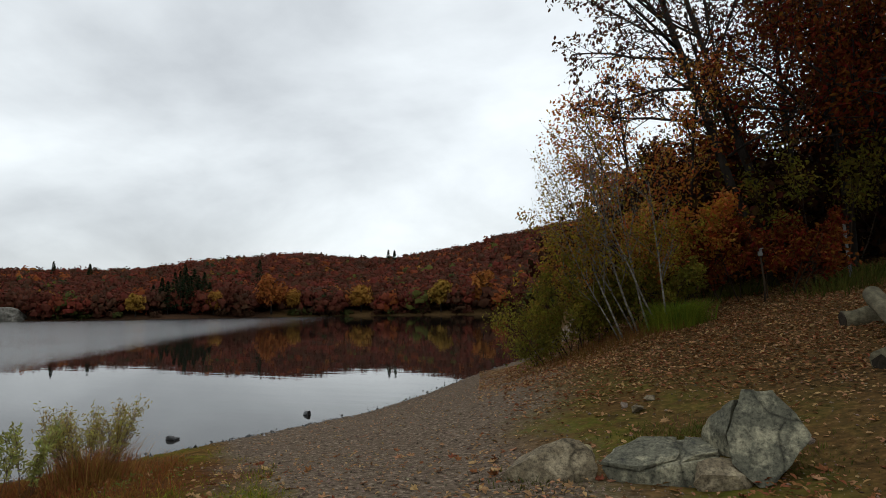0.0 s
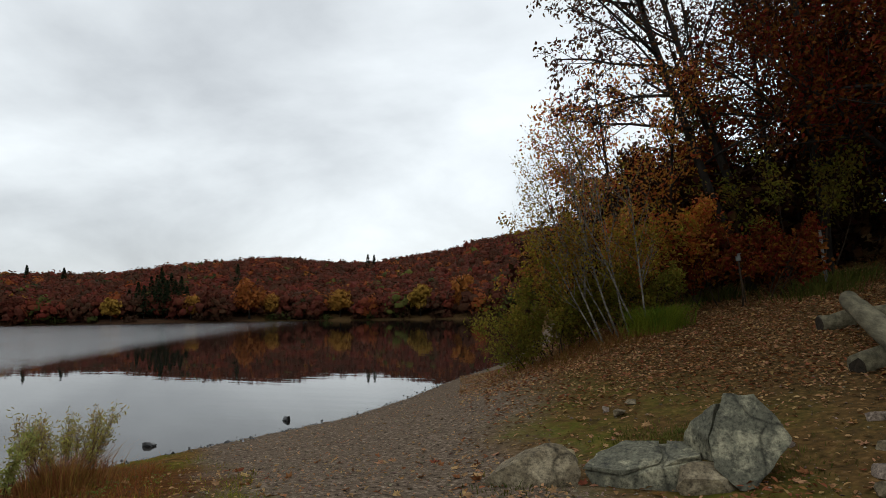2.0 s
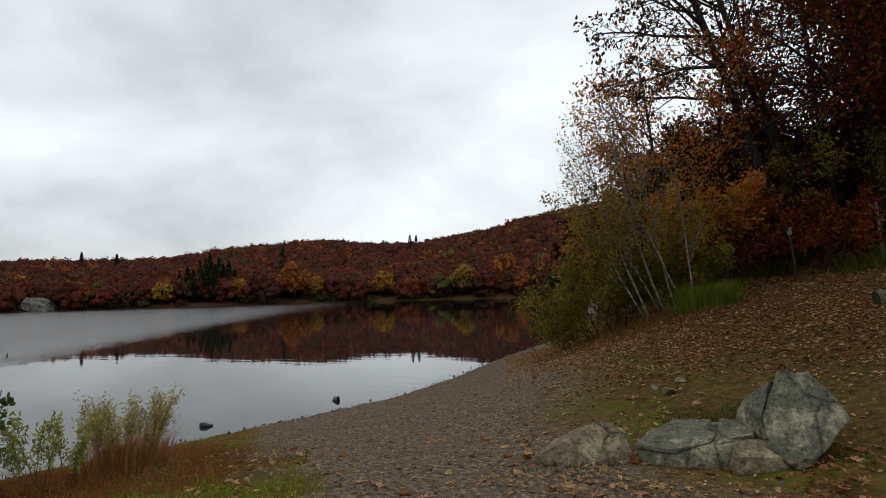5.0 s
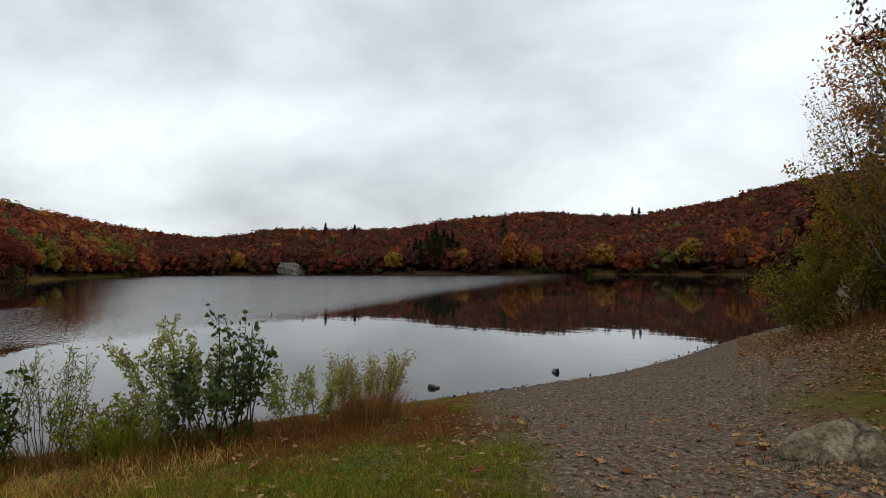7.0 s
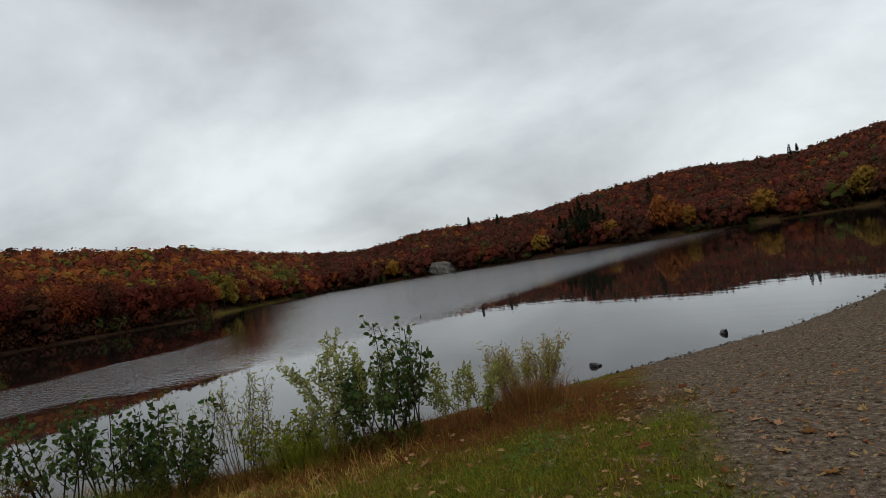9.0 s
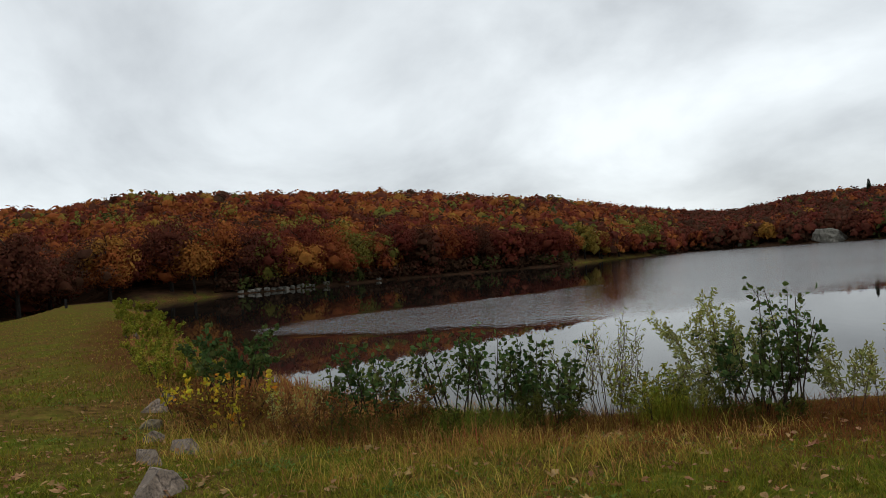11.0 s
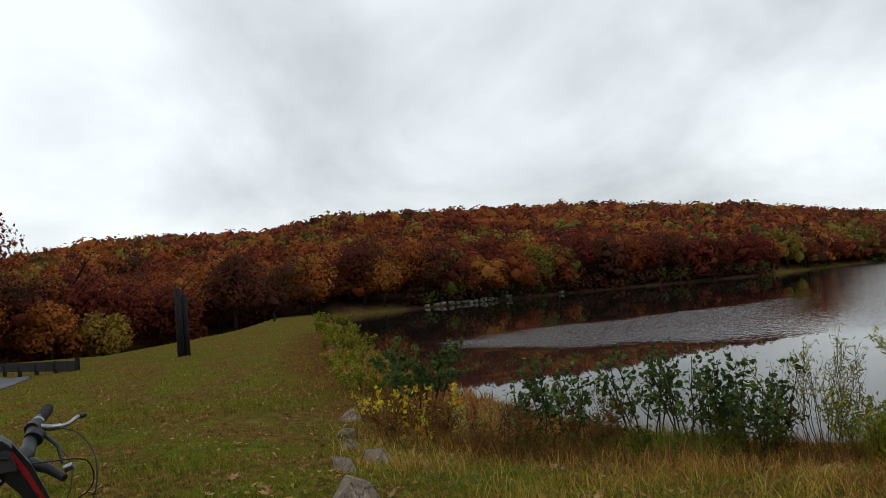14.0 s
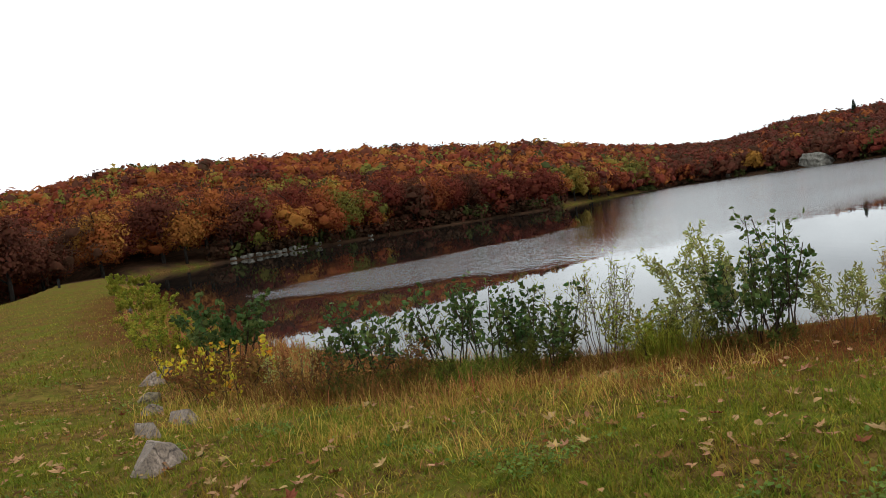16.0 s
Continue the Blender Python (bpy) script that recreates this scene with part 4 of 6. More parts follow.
def rock_mesh(name, seed, size, mat, cuts=9, sub=4, rough=0.035, corners=()):
    """A broken block: the hull of a few scattered corners, split fine and roughened."""
    rng = np.random.default_rng(seed)
    bm = bmesh.new()
    if cuts:
        for group_ in corners or [None]:
            one = bmesh.new()
            if group_:
                for c_ in group_:
                    one.verts.new(Vector(c_))
            else:
                for _ in range(8 + cuts):
                    v = rng.normal(size=3)
                    v = np.sign(v) * np.abs(v) ** 0.6
                    v /= (np.abs(v) ** 3).sum() ** (1 / 3)
                    one.verts.new(Vector(v * rng.uniform(0.8, 1.0)))
            hull = bmesh.ops.convex_hull(one, input=one.verts[:])
            bmesh.ops.delete(one, geom=[g for g in set(hull["geom_interior"] + hull["geom_unused"]) if isinstance(g, bmesh.types.BMVert)], context="VERTS")
            bmesh.ops.bevel(one, geom=one.edges[:], offset=0.008 if corners else 0.02, segments=1, affect="EDGES")
            bmesh.ops.triangulate(one, faces=one.faces[:])
            for _ in range(max(sub - 1, 1)):
                bmesh.ops.subdivide_edges(one, edges=[e_ for e_ in one.edges if e_.calc_length() > 0.14], cuts=1, use_grid_fill=True)
                bmesh.ops.triangulate(one, faces=one.faces[:])
            piece = bpy.data.meshes.new("piece")
            one.to_mesh(piece)
            one.free()
            bm.from_mesh(piece)
            bpy.data.meshes.remove(piece)
        if corners:
            rough = 0.011
    else:
        bmesh.ops.create_icosphere(bm, subdivisions=3, radius=1.0)
    off = Vector(rng.uniform(-50, 50, 3))
    lay = Vector(rng.normal(size=3)).normalized()
    for v in bm.verts:
        p = v.co
        q = noise.noise(p * 2.0 + off) * rough * 1.6 + noise.noise(p * 5.5 + off) * rough + noise.noise(p * 13 + off) * rough * 0.4
        ledge = math.floor(p.dot(lay) * 4.5 + 0.6 * noise.noise(p * 1.5 + off)) % 2
        v.co = p * (1 + q + ((0.028 if corners else 0.035) * ledge if cuts else 0))
    for k in range(3):
        lo = min(v.co[k] for v in bm.verts)
        hi = max(v.co[k] for v in bm.verts)
        for v in bm.verts:
            v.co[k] = ((v.co[k] - lo) / (hi - lo) - 0.5) * size[k]
    me = bpy.data.meshes.new(name)
    bm.to_mesh(me)
    bm.free()
    me.materials.append(mat)
    me.polygons.foreach_set("use_smooth", [True] * len(me.polygons))
    me.set_sharp_from_angle(angle=radians(13 if corners else 24))
    return me


def rock(name, b, r, size, seed, mat, label, sink=0.25, tilt=(0, 0, 0), z=None, group="", cuts=11, sub=4, corners=()):
    x, y = polar(b, r)
    ob = new(name, rock_mesh(name, seed, size, mat, cuts, sub, corners=corners))
    zz = (gz(x, y) if z is None else z) + size[2] * (0.5 - sink) * 0.8
    ob.matrix_world = pose(x, y, zz, *tilt)
    return tagged(ob, label, "rock", group)


# boulders: a rounded block, a sloping slab, and an upright slab propped on a wedge
BLOCK = [[(-1, -0.6, -0.5), (-0.85, -0.65, -0.1), (-0.4, -0.6, 0.35), (-0.1, 0.0, 0.75), (0.3, 0.1, 1), (0.65, 0.0, 1), (0.86, -0.1, 0.67), (1, -0.3, 0), (0.95, -0.4, -0.5), (0.3, -0.85, -0.3), (0.25, -0.85, -1), (-0.35, -0.85, -1), (-0.9, -0.6, -1), (-0.7, 0.6, -1), (-0.6, 0.6, 0.1), (0.4, 0.9, 0.8), (0.9, 0.8, -1), (0.95, 0.5, 0.3)]]
SLAB = [[(-0.95, -0.55, 0.0), (-0.6, -0.75, -1), (0.2, -0.85, -1), (0.72, -0.75, -0.6), (1, -0.5, -0.2), (1, -0.45, 0.55), (0.4, -0.75, 0.32), (-0.3, -0.85, -0.1), (-0.72, 0.3, 0.3), (-0.3, 0.6, 0.68), (0.63, 0.7, 0.86), (1, 0.6, 0.75), (0.95, 0.6, -1), (-0.7, 0.6, -1)],
        [(-1, -0.55, 0.08), (-0.95, -0.6, 0.2), (-0.3, -0.9, 0.02), (-0.25, -0.9, 0.2), (0.3, -0.6, 0.42), (0.35, -0.5, 0.6), (0.3, 0.5, 0.95), (-0.3, 0.5, 0.9), (-0.75, 0.2, 0.5), (-0.4, 0.4, 0.3), (0.3, 0.4, 0.6)],
        [(0.35, -0.7, 0.3), (0.6, -0.6, 0.62), (1, -0.4, 0.72), (1, -0.35, 0.5), (0.95, 0.5, 0.98), (0.45, 0.5, 1), (0.4, 0.4, 0.6)]]
UPRIGHT = [[(-0.19, 0.25, 1), (0.36, 0.25, 1), (0.75, 0.1, 0.52), (1, -0.1, 0.07), (0.32, -0.85, -0.85), (0.0, -0.95, -1), (-0.44, -0.75, -0.54), (-0.5, -0.45, 0.05), (-0.3, 0.0, 0.68), (0.1, 0.9, 0.85), (0.7, 0.95, 0.3), (0.6, 0.7, -0.5), (0.1, 0.3, -0.8)],
           [(-1, 0.45, -0.23), (-0.86, 0.3, 0.28), (-0.35, 0.1, 0.8), (-0.95, 0.5, -0.5), (-0.46, -0.3, -0.5), (-0.52, -0.3, 0.02), (-0.2, 0.8, 0.7), (-0.8, 0.9, 0.2), (-0.8, 0.9, -0.4), (0.0, 0.8, -0.5)]]
WEDGE = [[(-0.8, -0.2, 0.7), (-0.4, 0.0, 1), (0.2, 0.0, 0.95), (1, -0.1, 0.1), (0.75, -0.6, -1), (0.3, -0.8, 0.3), (-0.7, -0.7, 0.2), (-0.95, -0.6, -0.4), (-0.8, -0.6, -1), (0.9, 0.6, -1), (-0.7, 0.7, 0.6), (-0.8, 0.7, -1), (0.5, 0.8, 0.8)]]
rock("boulder", 16.3, 6.9, (0.9, 0.62, 0.46), 3, M_rock, "low rounded tan-grey boulder with a crack on the gravel", 0.2, (0, 0, 15), group="boulders by the beach", corners=BLOCK)
rock("boulder", 8.0, 6.95, (1.04, 0.6, 0.47), 8, M_rock_dark, "sloping slab of grey-green slate among leaves", 0.2, (0, 0, 6), group="boulders by the beach", corners=SLAB)
rock("boulder", 3.4, 6.75, (0.54, 0.42, 0.28), 21, M_rock, "small wedge of pale slate under the upright boulder", 0.2, (0, 0, 6), group="boulders by the beach", corners=WEDGE)
rock("boulder", 1.4, 6.95, (0.88, 0.75, 0.74), 23, M_rock_dark, "upright angular slate boulder leaning on smaller stones", -0.06, (0, 0, 4), group="boulders by the beach", corners=UPRIGHT)
for k_, (b_, r_, w_) in enumerate([(-7.4, 8.3, 0.2), (-7.9, 7.5, 0.18), (-7.6, 6.9, 0.2), (-8.0, 6.5, 0.24), (-1.9, 7.7, 0.14), (9.6, 9.6, 0.2), (10.6, 9.9, 0.15), (8.7, 10.1, 0.16)]):
    rock("stone", b_, r_, (w_, w_ * 0.8, w_ * 0.62), 70 + k_, M_rock if k_ % 2 else M_rock_pale, "rounded pale stone half sunk in the leafy slope", 0.25, (0, 0, 50 * k_), group="stones on the slope", cuts=6, sub=2)
rock("stone", 13.4, 7.35, (0.13, 0.12, 0.11), 5, M_yellowstone, "round ochre stone sitting behind a boulder", -1.3, cuts=0)
rock("stone", 35.5, 16.1, (0.17, 0.15, 0.15), 31, M_wetstone, "dark wet stone standing in the shallows", 0.35, z=WATER, sub=2)
rock("stone", 45.2, 13.9, (0.24, 0.16, 0.12), 32, M_wetstone, "dark wet stone lying in the shallows", 0.3, z=WATER, sub=2)
FIN = [[(-1, -0.2, -1), (-0.9, -0.5, -0.3), (-0.2, -0.6, 0.7), (0.1, -0.3, 1), (0.5, 0.2, 0.6), (1, 0.1, -0.4), (0.9, -0.4, -1), (-0.1, -0.9, -0.2), (0.2, -0.9, -1), (0.6, 0.8, 0.1), (0.8, 0.8, -1), (-0.3, 0.8, 0.7), (-0.8, 0.7, -1)]]
rock("boulder", 109.2, 6.0, (0.46, 0.6, 0.32), 41, M_rock_pale, "pale pinkish wedge-shaped rock on the dam shoulder", 0.42, (0, 0, 105), group="rocks on the dam shoulder", corners=FIN)
rock("boulder", 109.3, 7.5, (0.22, 0.55, 0.24), 42, M_rock_pale, "narrow pale rock on the dam shoulder", 0.42, (0, 0, 130), group="rocks on the dam shoulder", corners=FIN)
rock("boulder", 106.7, 8.0, (0.38, 0.46, 0.26), 43, M_rock_pale, "grey lichened rock on the dam shoulder", 0.42, (0, 0, 130), group="rocks on the dam shoulder", corners=FIN)
rock("boulder", 109.0, 8.9, (0.28, 0.3, 0.22), 44, M_rock_pale, "pale stone half sunk in the dam turf", 0.42, (0, 0, 80), group="rocks on the dam shoulder", corners=FIN)
rock("boulder", 108.9, 10.0, (0.44, 0.3, 0.17), 45, M_rock, "flat grey stone half sunk in the dam turf", 0.25, group="rocks on the dam shoulder", corners=BLOCK)
rock("boulder", 108.6, 11.3, (0.4, 0.36, 0.3), 46, M_rock_pale, "grey lichened rock on the dam shoulder", 0.4, (0, 0, 100), group="rocks on the dam shoulder", corners=BLOCK)
rock("boulder", 107.6, 12.0, (0.4, 0.3, 0.26), 47, M_rock, "grey stone on the dam shoulder", 0.4, group="rocks on the dam shoulder", corners=BLOCK)
rock("boulder", 109.3, 26, (0.5, 0.4, 0.3), 48, M_rock_pale, "pale stone beside the dam crest", 0.2, group="rocks on the dam shoulder")
rock("rock_outcrop", 56.4, 318, (16, 8, 6.6), 58, M_rock_far, "pale bare rock outcrop on the far shore", 0.2, cuts=16)
rock("rock_outcrop", 62.3, 331, (4, 3, 2.6), 52, M_rock_far, "pale boulder on the far shore", 0.1)
rng = np.random.default_rng(19)
for i, b in enumerate([93.0, 94.6, 95.7, 96.1, 96.6, 97.3, 97.8, 98.3, 98.7, 99.2, 99.9, 100.4, 101.2, 90.4]):
    k = (1.25 if 95.8 < b < 96.8 else 0.75) * rng.uniform(0.7, 1.2)
    rock("boulder", b, float(np.interp(b, SHORE_B, SHORE_R)) + 0.4, (1.7 * k, 1.2 * k, 1.0 * k), 60 + i, M_rock_far, "pale boulder at the far water's edge", 0.2, (0, 0, 40 * i), group="boulders on the far shore", sub=2)

# ---- logs ----
M_log = material("weathered_grey_log", [(0.075, 0.066, 0.04), (0.15, 0.13, 0.08), (0.23, 0.2, 0.125)], scale=1.6, fine=12, rough=0.9, bump=0.7, bump_scale=4, stretch=(7, 0.8, 7), bump_distance=0.02)
M_logend = material("cut_log_end", [(0.02, 0.016, 0.011), (0.06, 0.045, 0.03)], scale=20, fine=60, rough=0.9, bump=0.3)


def log(label, p, q, r, seed):
    rng = np.random.default_rng(seed)
    p, q = np.array(p, float), np.array(q, float)
    e = thing("log", *p, label, "log", "log bench")
    s = Soup()
    pts = [(q - p) * f + np.array([rng.normal(0, 0.012), 0, rng.normal(0, 0.01)]) for f in np.linspace(0, 1, 9)]
    s.add(*tube(pts, [r * (1 + rng.normal(0, 0.035)) for _ in pts], 18))
    part("bark", s.mesh("log", M_log, True), e)
    ax = unit(q - p)
    for end, sgn in ((pts[0], -1), (pts[-1], 1)):
        s = Soup()
        s.add(*tube([end + ax * sgn * 0.001, end + ax * sgn * 0.012], [r * 0.9, r * 0.86], 18))
        part("sawn_end", s.mesh("sawn_end", M_logend), e)


log("pale weathered log laid across two short logs as a bench", (1.47, 13.4, 1.68), (1.48, 8.7, 1.06), 0.15, 1)
x0, y0 = polar(-4.4, 13.4)
log("short weathered log propping up the long one", (x0, y0, gz(x0, y0) + 0.13), (2.5, 13.9, gz(2.5, 13.9) + 0.1), 0.145, 2)
x0, y0 = polar(-6.4, 10.4)
log("short dark-ended log under the bench log", (x0, y0, gz(x0, y0) + 0.1), (2.4, 11.2, gz(2.4, 11.2) + 0.08), 0.155, 3)

# ---- small things in the wood ----
M_oldwood = material("weathered_dark_timber", [(0.012, 0.01, 0.01), (0.03, 0.026, 0.025)], scale=4, fine=30, rough=0.85, bump=0.5, stretch=(4, 4, 0.6))
M_palewood = material("pale_grey_timber", [(0.12, 0.12, 0.11), (0.24, 0.24, 0.22)], scale=6, fine=40, rough=0.8, bump=0.2)


def box(name, size, mat, parent, loc=(0, 0, 0), rot=(0, 0, 0), bevel=0.01, label=""):
    bm = bmesh.new()
    bmesh.ops.create_cube(bm, size=1.0)
    for v in bm.verts:
        v.co = Vector((v.co.x * size[0], v.co.y * size[1], v.co.z * size[2]))
    if bevel:
        bmesh.ops.bevel(bm, geom=bm.edges[:], offset=bevel, segments=2, affect="EDGES")
    me = bpy.data.meshes.new(name)
    bm.to_mesh(me)
    bm.free()
    me.materials.append(mat)
    ob = part(name, me, parent, label)
    ob.matrix_basis = pose(*loc, *rot)
    return ob


x0, y0 = polar(0.5, 18.0)
e = thing("nest_box", x0, y0, gz(x0, y0), "small pale nest box on a thin pole at the wood's edge", "nest box")
s = Soup()
s.add(*tube([(0, 0, -0.1), (0.0, 0, 0.5), (-0.05, 0, 1.05)], [0.025, 0.022, 0.02], 8))
part("pole", s.mesh("pole", M_twig, True), e)
box("box", (0.1, 0.1, 0.15), M_palewood, e, (-0.06, 0, 1.14), (0, -6, 10))
box("roof", (0.15, 0.14, 0.02), M_palewood, e, (-0.06, 0, 1.225), (0, -14, 10), 0.005)
x0, y0 = polar(-4.9, 19.5)
e = thing("stake", x0, y0, gz(x0, y0), "pale wooden stake standing among the trees", "stake")
box("shaft", (0.07, 0.07, 1.5), M_palewood, e, (0, 0, 0.72), (0, -4, 0))


# ---- bushes along the bank ----
def fan(n, spread, lean, length, r, ox=0.3, oy=0.2, seed=0, jitter=0.25):
    """n stems rising from one root plate."""
    q = np.random.default_rng(seed)
    out = []
    for i in range(n):
        a = 6.283 * i / n + q.uniform(-0.3, 0.3)
        out.append((ox * math.cos(a) * q.uniform(0.3, 1), oy * math.sin(a) * q.uniform(0.3, 1), (lean * math.cos(a) * spread, lean * math.sin(a) * spread, 1), length * q.uniform(1 - jitter, 1.05), r))
    return out


def bush(name, b, r, label, seed, stems, levels, leaf_mat, leaf, per, width, spread=0.03, droop=0.2, bark=None, group="", lift=0.3):
    x, y = polar(b, r)
    return plant(name, x, y, label, "bush", seed, stems, levels, leaf_mat, bark or M_twig, leaf, per, spread, width, group, lift, 0.08, droop)


M_redtwig = material("reddish_willow_twigs", [(0.08, 0.036, 0.02), (0.16, 0.085, 0.05)], scale=6, fine=30, rough=0.8, bump=0.1)
M_bigyellow = leafy("large_yellow_leaves", [(0.8, 0.52, 0.03), (0.45, 0.42, 0.04), (0.75, 0.33, 0.03)], vary=0.45, scale=6.0)
M_ochrewillow = leafy("ochre_willow_leaves", [(0.46, 0.33, 0.09), (0.5, 0.44, 0.12), (0.3, 0.16, 0.06)], vary=0.5)
M_goldenrod = leafy("bright_green_weeds", [(0.19, 0.22, 0.025), (0.38, 0.34, 0.04)], vary=0.8, scale=4.0)
M_deadleaf = leafy("dead_brown_weeds", [(0.16, 0.075, 0.022), (0.26, 0.14, 0.04)], vary=0.5)

LV = [(9, 0.24, 52, 0.35)]
bush("alder_bush", 94.6, 8.9, "small dark green alder with a few yellow leaves on the bank", 301, fan(5, 1, 0.16, 0.85, 0.009, 0.22, 0.2, 1), LV, M_alder, 0.038, 1, 0.58, group="alder bushes on the bank")
bush("alder_bush", 91.7, 8.9, "dark green alder bush on the bank", 302, fan(8, 1, 0.22, 1.12, 0.011, 0.3, 0.25, 2), LV, M_alder, 0.044, 1, 0.6, group="alder bushes on the bank")
bush("alder_bush", 85.8, 9.0, "tall dark green alder bush on the bank", 303, fan(8, 1, 0.2, 1.3, 0.012, 0.3, 0.25, 3), LV, M_alder, 0.044, 1, 0.6, group="alder bushes on the bank")
bush("alder_bush", 82.3, 8.9, "dark green alder bush among thinner ones on the bank", 304, fan(9, 1, 0.2, 1.2, 0.012, 0.35, 0.25, 4), LV, M_alder, 0.044, 1, 0.6, group="alder bushes on the bank")
bush("alder_bush", 78.3, 8.8, "dense dark leafy alder bush at the end of the row", 305, fan(13, 1, 0.22, 1.12, 0.011, 0.38, 0.3, 5), LV, M_alder, 0.042, 1, 0.6, group="alder bushes on the bank")
bush("alder_bush", 62.2, 9.2, "bushy dark green alder standing alone on the bank", 306, fan(15, 1, 0.42, 1.25, 0.01, 0.22, 0.2, 6, 0.35), LV, M_alder, 0.044, 1, 0.66, group="alder bushes on the bank")
bush("alder_bush", 60.2, 9.1, "upright dark green alder shoot on the bank", 307, fan(7, 1, 0.15, 1.56, 0.011, 0.2, 0.15, 7), LV, M_alder, 0.036, 1, 0.66, group="alder bushes on the bank")
WV = [(7, 0.34, 24, 0.35)]
bush("willow_bush", 73.5, 9.1, "thin reddish willow with few pale yellow leaves", 311, fan(18, 1, 0.28, 1.35, 0.006, 0.3, 0.25, 11), WV, M_willow, 0.035, 1, 0.2, bark=M_redtwig, group="willows on the bank")
bush("willow_bush", 64.6, 9.8, "pale yellow-green willow beside the alder", 312, fan(11, 1, 0.34, 1.35, 0.007, 0.25, 0.25, 12), WV, M_willow, 0.04, 6, 0.28, bark=M_redtwig, group="willows on the bank")
bush("willow_bush", 55.6, 9.3, "low yellow-green willow under the alder", 313, fan(12, 1, 0.45, 0.8, 0.006, 0.35, 0.3, 13), WV, M_willow, 0.036, 3, 0.3, bark=M_redtwig, group="willows on the bank")
bush("willow_bush", 67.2, 9.4, "small pale willow at the water's edge", 314, fan(7, 1, 0.35, 0.7, 0.005, 0.25, 0.2, 14), WV, M_willow, 0.036, 2, 0.3, bark=M_redtwig, group="willows on the bank")
bush("willow_bush", 50.5, 9.9, "fan-shaped willow with brown twigs and yellow tips", 315, fan(46, 1, 0.46, 0.95, 0.0045, 0.3, 0.22, 15, 0.4), [(7, 0.3, 24, 0.55)], M_ochrewillow, 0.026, 2, 0.25, bark=M_redtwig, group="willows on the bank")
bush("willow_bush", 98.6, 9.0, "scrubby thin willow among dry weeds", 316, fan(7, 1, 0.3, 0.6, 0.005, 0.35, 0.25, 16), WV, M_willow, 0.03, 1, 0.25, bark=M_redtwig, group="willows on the bank")
bush("willow_bush", 88.6, 9.3, "spindly willow shoots between the alders", 317, fan(9, 1, 0.3, 0.95, 0.005, 0.4, 0.25, 17), WV, M_willow, 0.03, 1, 0.22, bark=M_redtwig, group="willows on the bank")
BV = [(5, 0.4, 50, 0.25)]
bush("yellow_bush", 102.9, 10.0, "low bush with large yellow and orange leaves on the dam face", 321, fan(12, 1, 0.5, 0.8, 0.008, 0.6, 0.4, 21, 0.55), [(4, 0.35, 55, 0.15)], M_bigyellow, 0.045, 1, 0.65, droop=0.8)
bush("yellow_bush", 105.3, 10.6, "low bush with orange and gold leaves on the dam face", 322, fan(10, 1, 0.55, 0.56, 0.009, 0.5, 0.4, 22), [(4, 0.4, 50, 0.2)], M_bigyellow, 0.042, 1, 0.6, droop=0.8)
bush("weed_bush", 103.4, 9.7, "rust-brown weeds under the yellow leaves", 334, fan(22, 1, 0.5, 0.5, 0.005, 0.7, 0.45, 34), BV, M_deadleaf, 0.04, 2, 0.4)
bush("green_bush", 102.6, 12.6, "dark green leafy bush behind the yellow one", 323, fan(12, 1, 0.45, 1.05, 0.01, 0.5, 0.4, 23), BV, M_alder, 0.06, 3, 0.6)
bush("green_bush", 106.6, 14.0, "bright green weeds on the dam face", 324, fan(22, 1, 0.55, 0.55, 0.008, 0.9, 0.6, 24, 0.6), BV, M_goldenrod, 0.034, 5, 0.4)
bush("green_bush", 107.4, 18.5, "bright green weeds on the dam face", 325, fan(22, 1, 0.55, 0.6, 0.008, 1.1, 0.7, 25, 0.6), BV, M_goldenrod, 0.034, 7, 0.4)
bush("green_bush", 108.2, 27, "green weeds growing along the dam face", 326, fan(22, 1, 0.55, 0.75, 0.01, 1.8, 0.8, 26, 0.6), BV, M_goldenrod, 0.05, 8, 0.4)
bush("green_bush", 108.6, 42, "green weeds growing along the dam face", 327, fan(22, 1, 0.55, 0.90, 0.012, 2.8, 0.9, 27, 0.6), BV, M_goldenrod, 0.07, 8, 0.4)
bush("green_bush", 108.9, 70, "green weeds at the far end of the dam face", 328, fan(22, 1, 0.55, 0.98, 0.014, 4, 1.0, 28, 0.6), BV, M_goldenrod, 0.11, 8, 0.4)

# outline of the drive below the dam
ROAD = [polar(b_, r_) for b_, r_ in ((130.0, 37), (132, 29), (134.7, 23.5), (138, 22.5), (150, 24), (150, 66), (143, 80), (137.7, 72), (134, 55), (130.0, 42))]


def inside_poly(x, y, poly):
    hit = np.zeros(np.shape(x), bool)
    for (ax, ay), (bx, by) in zip(poly, poly[1:] + poly[:1]):
        hit ^= ((ay > y) != (by > y)) & (x < (bx - ax) * (y - ay) / (by - ay + 1e-9) + ax)
    return hit


# ---- grass ----
M_grass = leafy("short_green_grass", [(0.366, 0.222, 0.044), (0.318, 0.23, 0.032), (0.136, 0.169, 0.016), (0.27, 0.23, 0.027), (0.119, 0.169, 0.016), (0.381, 0.248, 0.052)], vary=0.6, scale=1.3)
M_turf = leafy("short_turf", [(0.435, 0.294, 0.056), (0.248, 0.233, 0.024), (0.124, 0.173, 0.016), (0.325, 0.276, 0.036), (0.155, 0.208, 0.021), (0.388, 0.216, 0.048)], vary=0.7, scale=3.5)
M_straw = leafy("long_straw_grass", [(0.27, 0.23, 0.03), (0.45, 0.3, 0.055), (0.56, 0.38, 0.09), (0.4, 0.19, 0.05)], vary=0.7, scale=1.6)
